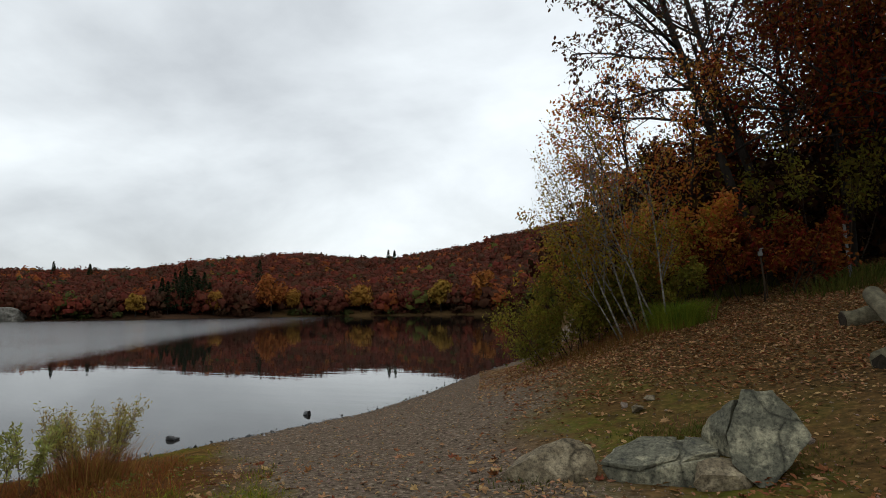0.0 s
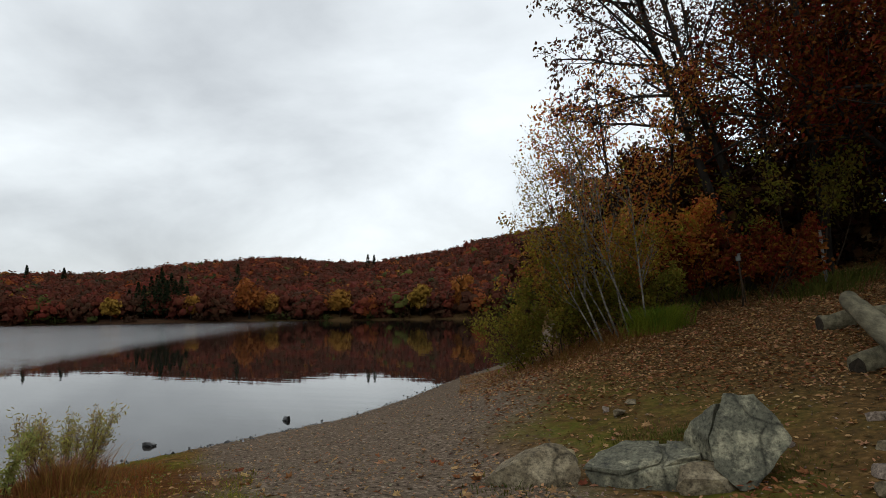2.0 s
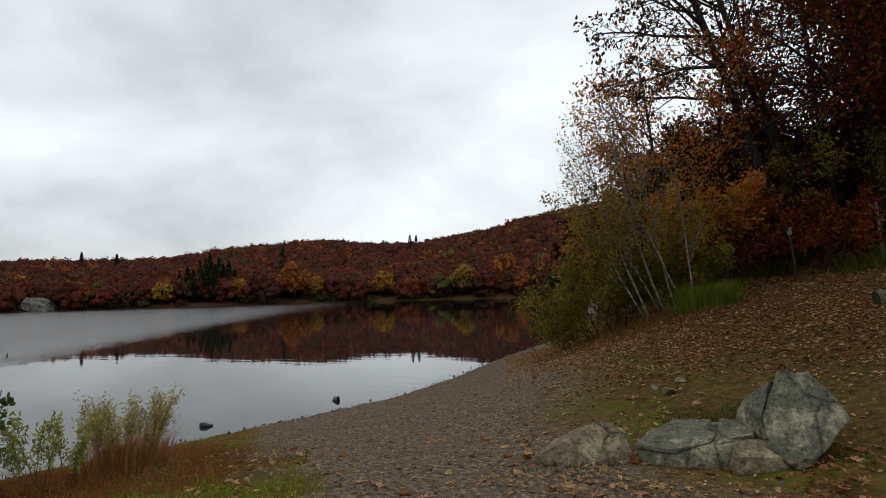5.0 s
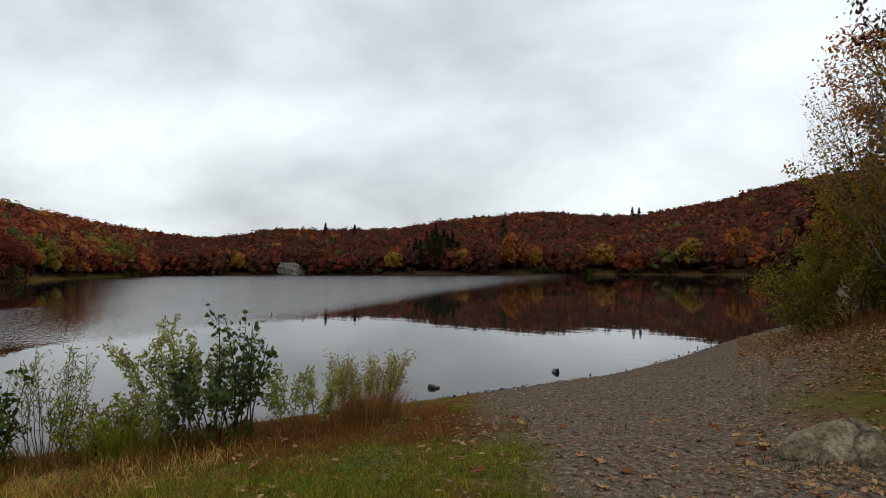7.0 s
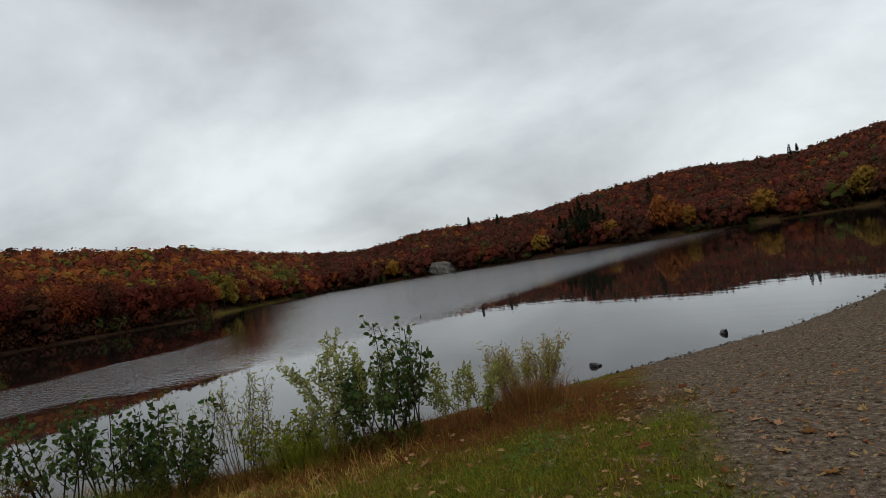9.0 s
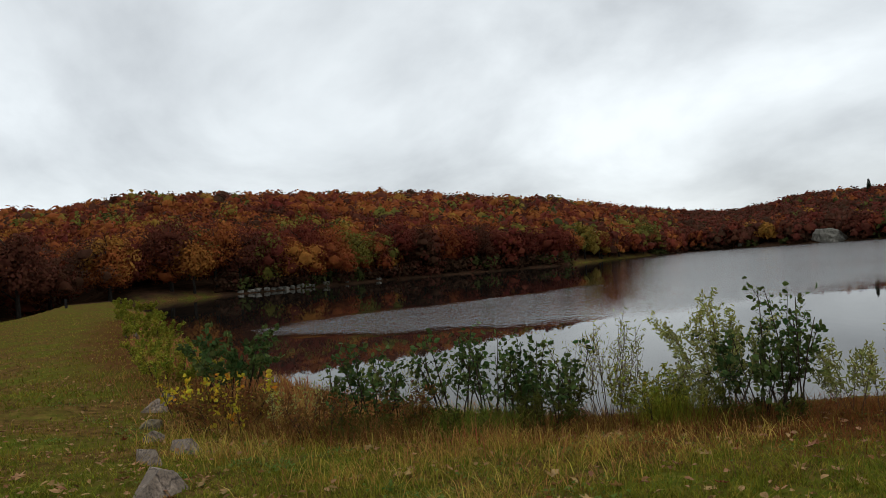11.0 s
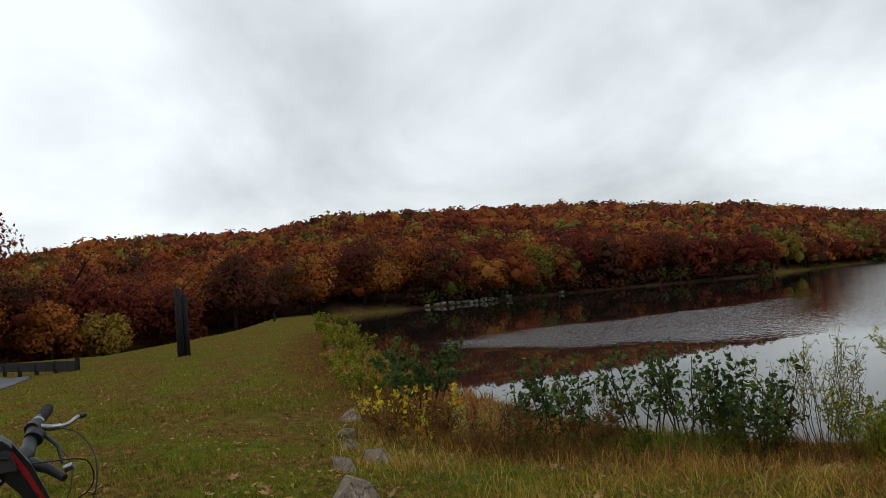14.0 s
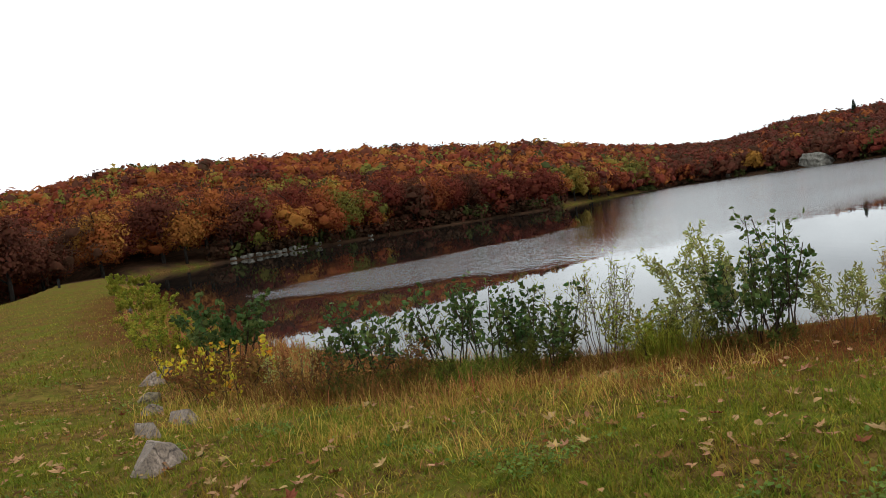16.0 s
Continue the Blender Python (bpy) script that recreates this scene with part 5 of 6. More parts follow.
M_crest = leafy("mown_crest_grass", [(0.36, 0.18, 0.045), (0.13, 0.155, 0.016), (0.33, 0.24, 0.042), (0.13, 0.155, 0.016), (0.32, 0.18, 0.045), (0.14, 0.16, 0.018)], vary=0.7, scale=0.9)
M_drygrass = leafy("rust_brown_dry_grass", [(0.32, 0.105, 0.034), (0.45, 0.24, 0.075), (0.36, 0.17, 0.05)], vary=0.6)
M_rustgrass = leafy("rust_red_grass", [(0.17, 0.055, 0.02), (0.28, 0.11, 0.032), (0.2, 0.1, 0.025)], vary=0.5)
M_limegrass = leafy("bright_lime_grass", [(0.11, 0.17, 0.02), (0.24, 0.27, 0.03)], vary=0.6)
M_tallgreen = leafy("fresh_green_grass_clump", [(0.13, 0.19, 0.022), (0.24, 0.28, 0.04)], vary=0.4)


def blades(name, x, y, h, w, lean, mat, label, seed, category="grass", centre=None):
    """Bent two-piece grass blades, one soup."""
    q = np.random.default_rng(seed)
    n = len(x)
    z = ground(x, y)
    a = q.uniform(0, 6.283, n)
    if centre is not None:
        a = np.arctan2(y - centre[1], x - centre[0]) + q.normal(0, 0.6, n)
    k = lean * q.uniform(0.3, 1.3, n)
    dx, dy = np.cos(a), np.sin(a)
    px, py = -np.sin(a + q.normal(0, 0.5, n)) * w, np.cos(a) * w
    p = np.stack([x, y, z - 0.01], 1)
    mid = p + np.stack([dx * k * h * 0.3, dy * k * h * 0.3, h * 0.62], 1)
    tip = p + np.stack([dx * k * h * 0.9, dy * k * h * 0.9, h], 1)
    sd = np.stack([px, py, 0 * px], 1)
    v = np.stack([p - sd, p + sd, mid + sd * 0.7, mid - sd * 0.7, tip], 1).reshape(-1, 3)
    i = np.arange(n) * 5
    s = Soup()
    s.v, s.n = [v], len(v)
    s.f = np.stack([i, i + 1, i + 2, i + 3], 1).tolist() + np.stack([i + 3, i + 2, i + 4], 1).tolist()
    return tagged(new(name, s.mesh(name, mat)), label, category, kind="stuff")


rng = np.random.default_rng(77)


def scatter(n, b0, b1, r0, r1, power=1.5):
    b = np.radians(rng.uniform(b0, b1, n))
    r = r0 + (r1 - r0) * rng.random(n) ** power
    return -r * np.sin(b), r * np.cos(b)


x, y = scatter(140000, 28, 146, 3.4, 15, 1.2)
ok = (rng.random(len(x)) > gravel_mask(x, y) * 1.0) & (land(x, y) > 1.2) & (rng.random(len(x)) > 0.88 * dry_mask(x, y)) & (rng.random(len(x)) > litter_mask(x, y))
ok &= (wave(x, y, 1.9, 7.0) + 0.7 * wave(x, y, 5.3, 2.0) + rng.normal(0, 0.3, len(x))) > -0.5
x, y = x[ok], y[ok]
blades("lawn_grass", x, y, (0.015 + 0.085 * rng.random(len(x)) ** 1.5) * (1 + 0.6 * wave(x, y, 1.1, 3.0)), rng.uniform(0.0025, 0.006, len(x)), 1.2, M_grass, "short patchy green and straw-coloured grass", 1)
x, y = scatter(75000, 38, 132, 3.3, 8.5, 1.1)
ok = (land(x, y) > 2.0) & (rng.random(len(x)) > gravel_mask(x, y)) & (rng.random(len(x)) > 0.7 * dry_mask(x, y)) & (wave(x, y, 2.7, 5.0) + 0.6 * wave(x, y, 6.1, 1.0) + rng.normal(0, 0.35, len(x)) > -0.45)
x, y = x[ok], y[ok]
blades("turf", x, y, rng.uniform(0.012, 0.05, len(x)) * (1 + 0.5 * wave(x, y, 3.3, 2.0)), rng.uniform(0.003, 0.006, len(x)), 1.6, M_turf, "short green turf mixed with dry blades", 7)
x, y = scatter(70000, 52, 112, 3.8, 11, 1.0)
d = land(x, y)
bq = np.degrees(np.arctan2(-x, y))
ok = (d > 1.2) & (rng.random(len(x)) < step(6.2, 2.6, d + 1.5 * wave(x, y, 1.3, 8.0)) * step(56, 78, bq + 6 * wave(x, y, 1.9, 2.0)) * (0.35 + 0.5 * step(-0.2, 0.5, wave(x, y, 3.7, 4.0))) * step(112, 106, bq))
x, y = x[ok], y[ok]
blades("long_grass", x, y, (0.05 + 0.2 * rng.random(len(x)) ** 1.6) * (0.8 + 0.35 * wave(x, y, 2.2, 5.0)), rng.uniform(0.002, 0.0048, len(x)), 1.5, M_straw, "long straw-yellow grass on the bank", 6)
x, y = scatter(34000, 104, 146, 12, 60, 1.2)
ok = (land(x, y) > 1.5) & (behind_crest(x, y) < 24) & ~inside_poly(x, y, ROAD)
x, y = x[ok], y[ok]
blades("crest_grass", x, y, rng.uniform(0.03, 0.085, len(x)), rng.uniform(0.006, 0.013, len(x)), 1.4, M_crest, "grass on the dam crest and its slope", 2)
x, y = scatter(90000, 44, 112, 5.5, 14, 1.0)
d = land(x, y)
ok = (rng.random(len(x)) < dry_mask(x, y) * (0.6 + 0.4 * wave(x, y, 3.1, 1.0)) + 0.05 * step(5.5, 2, d)) & (d > 0.25)
x, y, d = x[ok], y[ok], d[ok]
h_ = (0.04 + 0.3 * rng.random(len(x)) ** 2) * (0.75 + 0.5 * wave(x, y, 2.6, 2.0))
rust = np.degrees(np.arctan2(-x, y)) + rng.normal(0, 5, len(x)) < 76
blades("dry_grass", x[~rust], y[~rust], h_[~rust], rng.uniform(0.002, 0.005, int((~rust).sum())), 1.4, M_drygrass, "straw-brown dry grass along the bank", 3)
blades("dry_grass", x[rust], y[rust], 0.7 * h_[rust], rng.uniform(0.002, 0.005, int(rust.sum())), 1.6, M_rustgrass, "rust-red dry grass along the bank", 5)
x, y = scatter(16000, 97, 112, 9, 60, 1.4)
d = land(x, y)
ok = (d > 0.2) & (d < 2.2)
x, y = x[ok], y[ok]
blades("face_grass", x, y, rng.uniform(0.1, 0.35, len(x)), rng.uniform(0.005, 0.012, len(x)), 0.8, M_drygrass, "tall dry weeds on the dam face", 4)


def clump(b, r, n, h, spread, mat, label, seed, w=0.004):
    x0, y0 = polar(b, r)
    q = np.random.default_rng(seed)
    blades("grass_clump", x0 + q.normal(0, spread, n), y0 + q.normal(0, spread, n), q.uniform(0.2, 1.15, n) * h, q.uniform(0.6, 1.3, n) * w, 1.0, mat, label, seed, "grass", (x0, y0))


clump(68.9, 8.8, 1100, 0.52, 0.22, M_goldenrod, "arching olive grass clump on the bank", 401)
clump(82.0, 8.5, 700, 0.4, 0.25, M_tallgreen, "green grass clump under the alders", 402)
clump(85.5, 8.4, 600, 0.35, 0.25, M_tallgreen, "green grass clump under the alders", 403)
clump(6.7, 16.4, 4200, 0.55, 0.24, M_limegrass, "bright green grass clump by the birches", 404, 0.006)
clump(10.0, 16.0, 900, 0.3, 0.6, M_deadleaf, "rust-coloured grass under the birches", 405, 0.005)
clump(13.5, 16.5, 1200, 0.2, 0.8, M_deadleaf, "rust-coloured grass at the edge of the beach", 406, 0.005)
clump(50.5, 9.75, 1700, 0.5, 0.2, M_drygrass, "brown grass tuft at the willow's foot", 407)
for i, (b, r) in enumerate([(95.5, 8.3), (92.6, 8.2), (89.4, 8.3), (79, 8.2), (100, 8.9), (73.5, 8.6), (64.5, 9.0), (61, 8.9)]):
    clump(b, r, 420, 0.34, 0.32, M_deadleaf, "brown dead weeds in front of the bushes", 420 + i)
for i, (b, r) in enumerate([(-4.5, 18.5), (-6.0, 20), (2.5, 20.5)]):
    clump(b, r, 500, 0.4, 0.5, M_undergreen, "green undergrowth in the shade of the wood", 440 + i, 0.012)


# clover and broad-leaved weeds in the turf
M_clover = leafy("clover_leaves", [(0.09, 0.17, 0.03), (0.2, 0.27, 0.06)], vary=0.4)
x, y = scatter(60000, 40, 140, 3.6, 12, 1.2)
ok = (wave(x, y, 1.5, 9.0) + 0.6 * wave(x, y, 4.0, 3.0) + rng.normal(0, 0.15, len(x)) > 0.62) & (land(x, y) > 2.2) & (gravel_mask(x, y) < 0.2)
x, y = x[ok], y[ok]
n_ = len(x)
a_ = rng.uniform(0, 6.283, n_)
u_ = np.stack([np.cos(a_), np.sin(a_), rng.normal(0, 0.35, n_)], 1) * rng.uniform(0.008, 0.02, n_)[:, None]
t_ = np.stack([-np.sin(a_), np.cos(a_), rng.normal(0, 0.35, n_)], 1) * rng.uniform(0.008, 0.02, n_)[:, None]
v_, f_ = leaf_mesh(np.stack([x, y, ground(x, y) + rng.uniform(0.01, 0.06, n_)], 1), u_, t_, 0.8)
s = Soup()
s.v, s.f, s.n = [v_], f_.tolist(), len(v_)
tagged(new("clover", s.mesh("clover", M_clover)), "patches of green clover in the turf", "clover", kind="stuff")

bush("green_bush", 70.6, 8.9, "olive-brown weeds beside the green clump", 329, fan(16, 1, 0.45, 0.7, 0.005, 0.5, 0.3, 29), BV, M_goldenrod, 0.035, 2, 0.35)
bush("green_bush", 66.8, 9.2, "low olive weeds at the water's edge", 330, fan(12, 1, 0.45, 0.55, 0.005, 0.4, 0.3, 30), BV, M_undergreen, 0.035, 3, 0.35)
bush("green_bush", 78.0, 8.7, "low dark weeds at the foot of the alders", 331, fan(14, 1, 0.45, 0.6, 0.005, 0.5, 0.3, 31), BV, M_undergreen, 0.035, 3, 0.4)
bush("green_bush", 96.8, 8.6, "thin brown weeds at the foot of the alders", 332, fan(14, 1, 0.45, 0.6, 0.005, 0.5, 0.3, 32), BV, M_deadleaf, 0.03, 2, 0.3)
bush("green_bush", 89.5, 8.7, "thin brown weeds between the alders", 333, fan(14, 1, 0.4, 0.6, 0.005, 0.5, 0.3, 33), BV, M_deadleaf, 0.03, 2, 0.3)
for i, (b, r) in enumerate([(81.4, 8.6), (84.6, 8.6), (87.4, 8.6), (91.4, 8.5), (94.6, 8.5), (62.0, 8.9)]):
    bush("green_bush", b, r, "low dark weeds in the shade under the alders", 340 + i, fan(10, 1, 0.5, 0.3, 0.005, 0.45, 0.3, 40 + i), BV, M_undergreen, 0.03, 3, 0.45, group="weeds under the alders")


# ---- on and behind the dam ----
x0, y0 = polar(120.4, 29.8)
e = thing("post", x0, y0, gz(x0, y0), "two tall dark timber posts bolted side by side", "post")
s = Soup()
s.add(*tube([(0, 0, -0.2), (0, 0, 1.3), (0, 0, 2.62)], [0.135, 0.13, 0.125], 14))
part("pole", s.mesh("pole", M_oldwood, True), e)
s = Soup()
s.add(*tube([(-0.2, 0.16, -0.2), (-0.2, 0.16, 1.2), (-0.2, 0.16, 2.35)], [0.12, 0.115, 0.11], 14))
part("pole", s.mesh("pole", M_oldwood, True), e)
x0, y0 = polar(113.3, 82)
e = thing("post", x0, y0, gz(x0, y0), "short dark post on the dam crest", "post")
box("shaft", (0.24, 0.24, 1.0), M_oldwood, e, (0, 0, 0.45), (0, 0, 20), 0.02)

M_asphalt = material("worn_grey_asphalt", [(0.09, 0.09, 0.095), (0.16, 0.16, 0.165)], scale=0.4, fine=30, rough=0.85, bump=0.3)
rx, ry = np.meshgrid(np.arange(-60, 4, 0.25), np.arange(-92, -10, 0.25))
rz = ground(rx.ravel(), ry.ravel()).reshape(rx.shape) + 0.03
rin = inside_poly(rx, ry, ROAD)
ri, rj = rx.shape
rf = [(i * rj + j, i * rj + j + 1, (i + 1) * rj + j + 1, (i + 1) * rj + j) for i in range(ri - 1) for j in range(rj - 1) if rin[i, j] and rin[i + 1, j] and rin[i, j + 1] and rin[i + 1, j + 1]]
tagged(new("road", grid_mesh("road", np.stack([rx.ravel(), ry.ravel(), rz.ravel()], 1).tolist(), rf, M_asphalt)), "worn grey asphalt drive below the dam", "road", kind="structure")

p, q = np.array(polar(134.2, 60)), np.array(polar(127.3, 35))
e = thing("guard_rail", *p, gz(*p), "low dark timber guard rail beside the drive", "guard rail")
zp, zq = gz(*p), gz(*q)
for f in np.linspace(0, 1, 9):
    c = (q - p) * f
    box("rail_post", (0.18, 0.18, 0.7), M_oldwood, e, (c[0], c[1], gz(*(p + c)) - zp + 0.2), (0, 0, 30), 0.02)
ang = math.degrees(math.atan2(q[1] - p[1], q[0] - p[0]))
for zz in (0.3, 0.08):
    box("rail", (float(np.linalg.norm(q - p)), 0.08, 0.24), M_oldwood, e, ((q - p)[0] / 2, (q - p)[1] / 2, (zq - zp) / 2 + zz), (0, math.degrees(math.atan2(zp - zq, np.linalg.norm(q - p))), ang), 0.01)

# tree beside the drive
shore_tree("oak_tree", 138.6, 74, 26, 18, 0.22, "large oak in deep red-brown leaf beside the drive", 501, 0.19, 21000, 0.0)
shore_tree("oak_tree", 134.4, 80, 9, 9, 0.42, "small oak with orange leaves beside the drive", 502, 0.14, 4600)
x0, y0 = polar(135.2, 70)
plant("shrub", x0, y0, "dark green bush beyond the drive", "shrub", 503, fan(9, 1, 0.5, 1.6, 0.03, 1.2, 0.8, 3), [(7, 0.45, 45, 0.2), (5, 0.5, 40, 0.2)], M_undergreen, M_twig, leaf=0.14, per=5, spread=0.2)

# ---- bicycle with a helmet hung on it ----
M_black = material("matt_black_plastic", [(0.006, 0.006, 0.007), (0.013, 0.013, 0.015)], scale=10, fine=90, rough=0.5, bump=0.1, spec=0.35)
M_greypl = material("dark_grey_plastic", [(0.022, 0.023, 0.025), (0.034, 0.035, 0.038)], scale=10, fine=120, rough=0.5, bump=0.03, spec=0.5)
M_red = material("glossy_red_plastic", [(0.3, 0.01, 0.016), (0.38, 0.016, 0.022)], scale=6, fine=60, rough=0.25, bump=0.0, spec=0.6)
M_teal = material("teal_frame_paint", [(0.02, 0.28, 0.36), (0.03, 0.33, 0.42)], scale=6, fine=60, rough=0.3, bump=0.0, spec=0.6)
M_alu = material("brushed_aluminium", [(0.28, 0.285, 0.3), (0.4, 0.4, 0.42)], scale=10, fine=120, rough=0.35, bump=0.05, metal=1.0)
M_rubber = material("black_rubber", [(0.012, 0.012, 0.012), (0.03, 0.03, 0.03)], scale=20, fine=150, rough=0.75, bump=0.3)
VW = np.array([-0.755, -0.656])
FW = np.array([-0.656, 0.755])
BAR = np.array(polar(131.2, 2.85))
GB = 0.13


def bk(f, v, z):
    """A point of the bicycle: forward, away from the camera, up from its wheels' foot."""
    q = BAR + f * FW + v * VW
    return np.array([q[0], q[1], GB + z + 0.16 * v])


bike = thing("bicycle", 0, 0, 0, "teal mountain bike standing on the grass", "bicycle")


def pipe(name, pts, radii, mat, parent=bike, sides=14, label="", smooth_steps=0):
    pts = np.array([bk(*p) for p in pts])
    if smooth_steps:
        k = np.linspace(0, len(pts) - 1, smooth_steps)
        base = np.arange(len(pts))
        fine_ = []
        for t in k:
            i = min(int(t), len(pts) - 2)
            u = t - i
            p0, p1, p2, p3 = pts[max(i - 1, 0)], pts[i], pts[i + 1], pts[min(i + 2, len(pts) - 1)]
            fine_.append(0.5 * (2 * p1 + (p2 - p0) * u + (2 * p0 - 5 * p1 + 4 * p2 - p3) * u * u + (3 * p1 - p0 - 3 * p2 + p3) * u ** 3))
        radii = np.interp(k, base, radii if hasattr(radii, "__len__") else [radii] * len(pts))
        pts = np.array(fine_)
    elif not hasattr(radii, "__len__"):
        radii = [radii] * len(pts)
    s = Soup()
    s.add(*tube(pts, radii, sides))
    me = s.mesh(name, mat, True)
    me.set_sharp_from_angle(angle=radians(50))
    return part(name, me, parent, label)


def wheel(f, z):
    w = part("wheel", None, bike)
    for nm, rad, tub, mat in (("tyre", 0.325, 0.024, M_rubber), ("rim", 0.295, 0.012, M_alu)):
        bm = bmesh.new()
        rows = []
        for i in range(48):
            a = 2 * math.pi * i / 48
            rows.append([bm.verts.new(Vector(bk(f + (rad + tub * math.cos(c)) * math.cos(a), tub * math.sin(c), z + (rad + tub * math.cos(c)) * math.sin(a)))) for c in np.arange(8) * math.pi / 4])
        for i in range(48):
            for j in range(8):
                bm.faces.new((rows[i][j], rows[i][(j + 1) % 8], rows[(i + 1) % 48][(j + 1) % 8], rows[(i + 1) % 48][j]))
        me = bpy.data.meshes.new(nm)
        bm.to_mesh(me)
        bm.free()
        me.materials.append(mat)
        part(nm, me, w)
    pipe("hub", [(f, -0.05, z), (f, 0.05, z)], 0.022, M_alu, w)
    for i in range(18):
        a = 2 * math.pi * i / 18
        pipe("spoke", [(f, 0.03 * (-1) ** i, z), (f + 0.29 * math.cos(a), 0, z + 0.29 * math.sin(a))], 0.0012, M_alu, w, 4)


wheel(0.20, 0.35)
wheel(-0.90, 0.35)
frame_ = part("frame", None, bike, "teal painted tubular frame")
pipe("top_tube", [(-0.10, 0, 0.93), (-0.62, 0, 0.80)], 0.018, M_teal, frame_)
pipe("down_tube", [(-0.08, 0, 0.86), (-0.47, 0, 0.31)], 0.024, M_teal, frame_)
pipe("seat_tube", [(-0.47, 0, 0.31), (-0.64, 0, 0.86)], 0.018, M_teal, frame_)
pipe("head_tube", [(-0.095, 0, 0.93), (-0.06, 0, 0.83)], 0.024, M_teal, frame_)
for v in (-0.06, 0.06):
    pipe("chain_stay", [(-0.47, v * 0.5, 0.31), (-0.90, v, 0.35)], 0.01, M_teal, frame_)
    pipe("seat_stay", [(-0.62, v * 0.4, 0.82), (-0.90, v, 0.35)], 0.009, M_teal, frame_)
    pipe("fork_leg", [(-0.05, v, 0.80), (0.20, v, 0.35)], 0.016, M_black, bike)
pipe("fork_crown", [(-0.05, -0.075, 0.80), (-0.05, 0.075, 0.80)], 0.024, M_black)
pipe("seat_post", [(-0.64, 0, 0.86), (-0.69, 0, 1.0)], 0.014, M_alu)
pipe("saddle", [(-0.86, 0, 1.02), (-0.76, 0, 1.03), (-0.62, 0, 1.02), (-0.56, 0, 1.0)], [0.06, 0.065, 0.03, 0.02], M_black)
pipe("crank", [(-0.47, -0.09, 0.31), (-0.34, -0.1, 0.22)], 0.012, M_alu)
pipe("crank", [(-0.47, 0.09, 0.31), (-0.6, 0.1, 0.4)], 0.012, M_alu)
for f, v, z in ((-0.34, -0.15, 0.22), (-0.6, 0.15, 0.4)):
    pipe("pedal", [(f - 0.04, v, z), (f + 0.04, v, z)], 0.03, M_black, sides=6)
bm = bmesh.new()
bmesh.ops.create_cone(bm, cap_ends=True, segments=32, radius1=0.09, radius2=0.09, depth=0.006)
me = bpy.data.meshes.new("chainring")
bm.to_mesh(me)
bm.free()
me.materials.append(M_black)
ob = part("chainring", me, bike)
ob.matrix_basis = Matrix.Translation(bk(-0.47, -0.06, 0.31)) @ Vector((VW[0], VW[1], 0)).to_track_quat("Z", "Y").to_matrix().to_4x4()
# steering, turned a little: stem, bar, grips, levers, cables
straight = bk


def bk(f, v, z):
    return straight(f + 0.42 * v - 0.06, v - 0.35 * f, z)


pipe("stem", [(-0.11, 0, 0.99), (-0.10, 0, 1.03), (-0.01, 0, 1.07)], [0.028, 0.03, 0.028], M_black)
pipe("stem_clamp", [(0, -0.03, 1.07), (0, 0.03, 1.07)], 0.03, M_black)
pipe("handlebar", [(-0.04, -0.32, 1.13), (-0.02, -0.16, 1.12), (0, -0.05, 1.07), (0, 0.05, 1.07), (-0.02, 0.16, 1.12), (-0.04, 0.32, 1.13)], [0.0135, 0.018, 0.025, 0.025, 0.018, 0.0135], M_greypl, smooth_steps=22)
for sg in (-1, 1):
    pipe("grip", [(-0.026, sg * 0.205, 1.122), (-0.04, sg * 0.325, 1.131)], [0.019, 0.0205], M_rubber)
    pipe("grip_collar", [(-0.024, sg * 0.195, 1.121), (-0.026, sg * 0.207, 1.122)], 0.022, M_alu)
    pipe("shifter", [(-0.02, sg * 0.14, 1.118), (-0.022, sg * 0.185, 1.12)], 0.025, M_black)
    pipe("lever_body", [(-0.02, sg * 0.165, 1.118), (0.03, sg * 0.165, 1.112), (0.05, sg * 0.19, 1.108)], [0.014, 0.012, 0.010], M_black if sg < 0 else M_alu)
    pipe("brake_lever", [(0.045, sg * 0.18, 1.108), (0.062, sg * 0.23, 1.104), (0.06, sg * 0.30, 1.1), (0.066, sg * 0.33, 1.098)], [0.008, 0.0075, 0.007, 0.009], M_alu, smooth_steps=10)
    pipe("lever_tip", [(0.064, sg * 0.318, 1.099), (0.072, sg * 0.345, 1.096)], 0.0095, M_black)
pipe("brake_clamp", [(0.06, -0.08, 1.085), (0.12, -0.1, 1.07), (0.17, -0.13, 1.05)], [0.02, 0.016, 0.012], M_black)
pipe("brake_knob", [(0.165, -0.11, 1.07), (0.19, -0.11, 1.08)], 0.012, M_alu)
pipe("bar_clamp", [(0.0, 0.1, 1.098), (0.0, 0.125, 1.108)], 0.03, M_black)
pipe("shift_housing", [(0.01, 0.15, 1.1), (0.06, 0.13, 1.06), (0.075, 0.12, 1.0)], [0.008, 0.007, 0.005], M_greypl)
pipe("brake_cable", [(0.05, 0.17, 1.11), (0.13, 0.12, 1.10), (0.2, 0.05, 1.03), (0.19, 0.0, 0.9), (0.06, -0.02, 0.78)], 0.0026, M_black, sides=6, smooth_steps=26)
pipe("brake_cable", [(0.05, -0.17, 1.11), (0.12, -0.12, 1.1), (0.19, 0.0, 1.05), (0.17, 0.05, 0.93), (-0.02, 0.03, 0.84)], 0.0026, M_black, sides=6, smooth_steps=26)
pipe("gear_cable", [(0.0, 0.15, 1.1), (0.1, 0.12, 1.0), (0.09, 0.05, 0.88), (-0.04, 0.02, 0.84)], 0.0022, M_black, sides=6, smooth_steps=22)
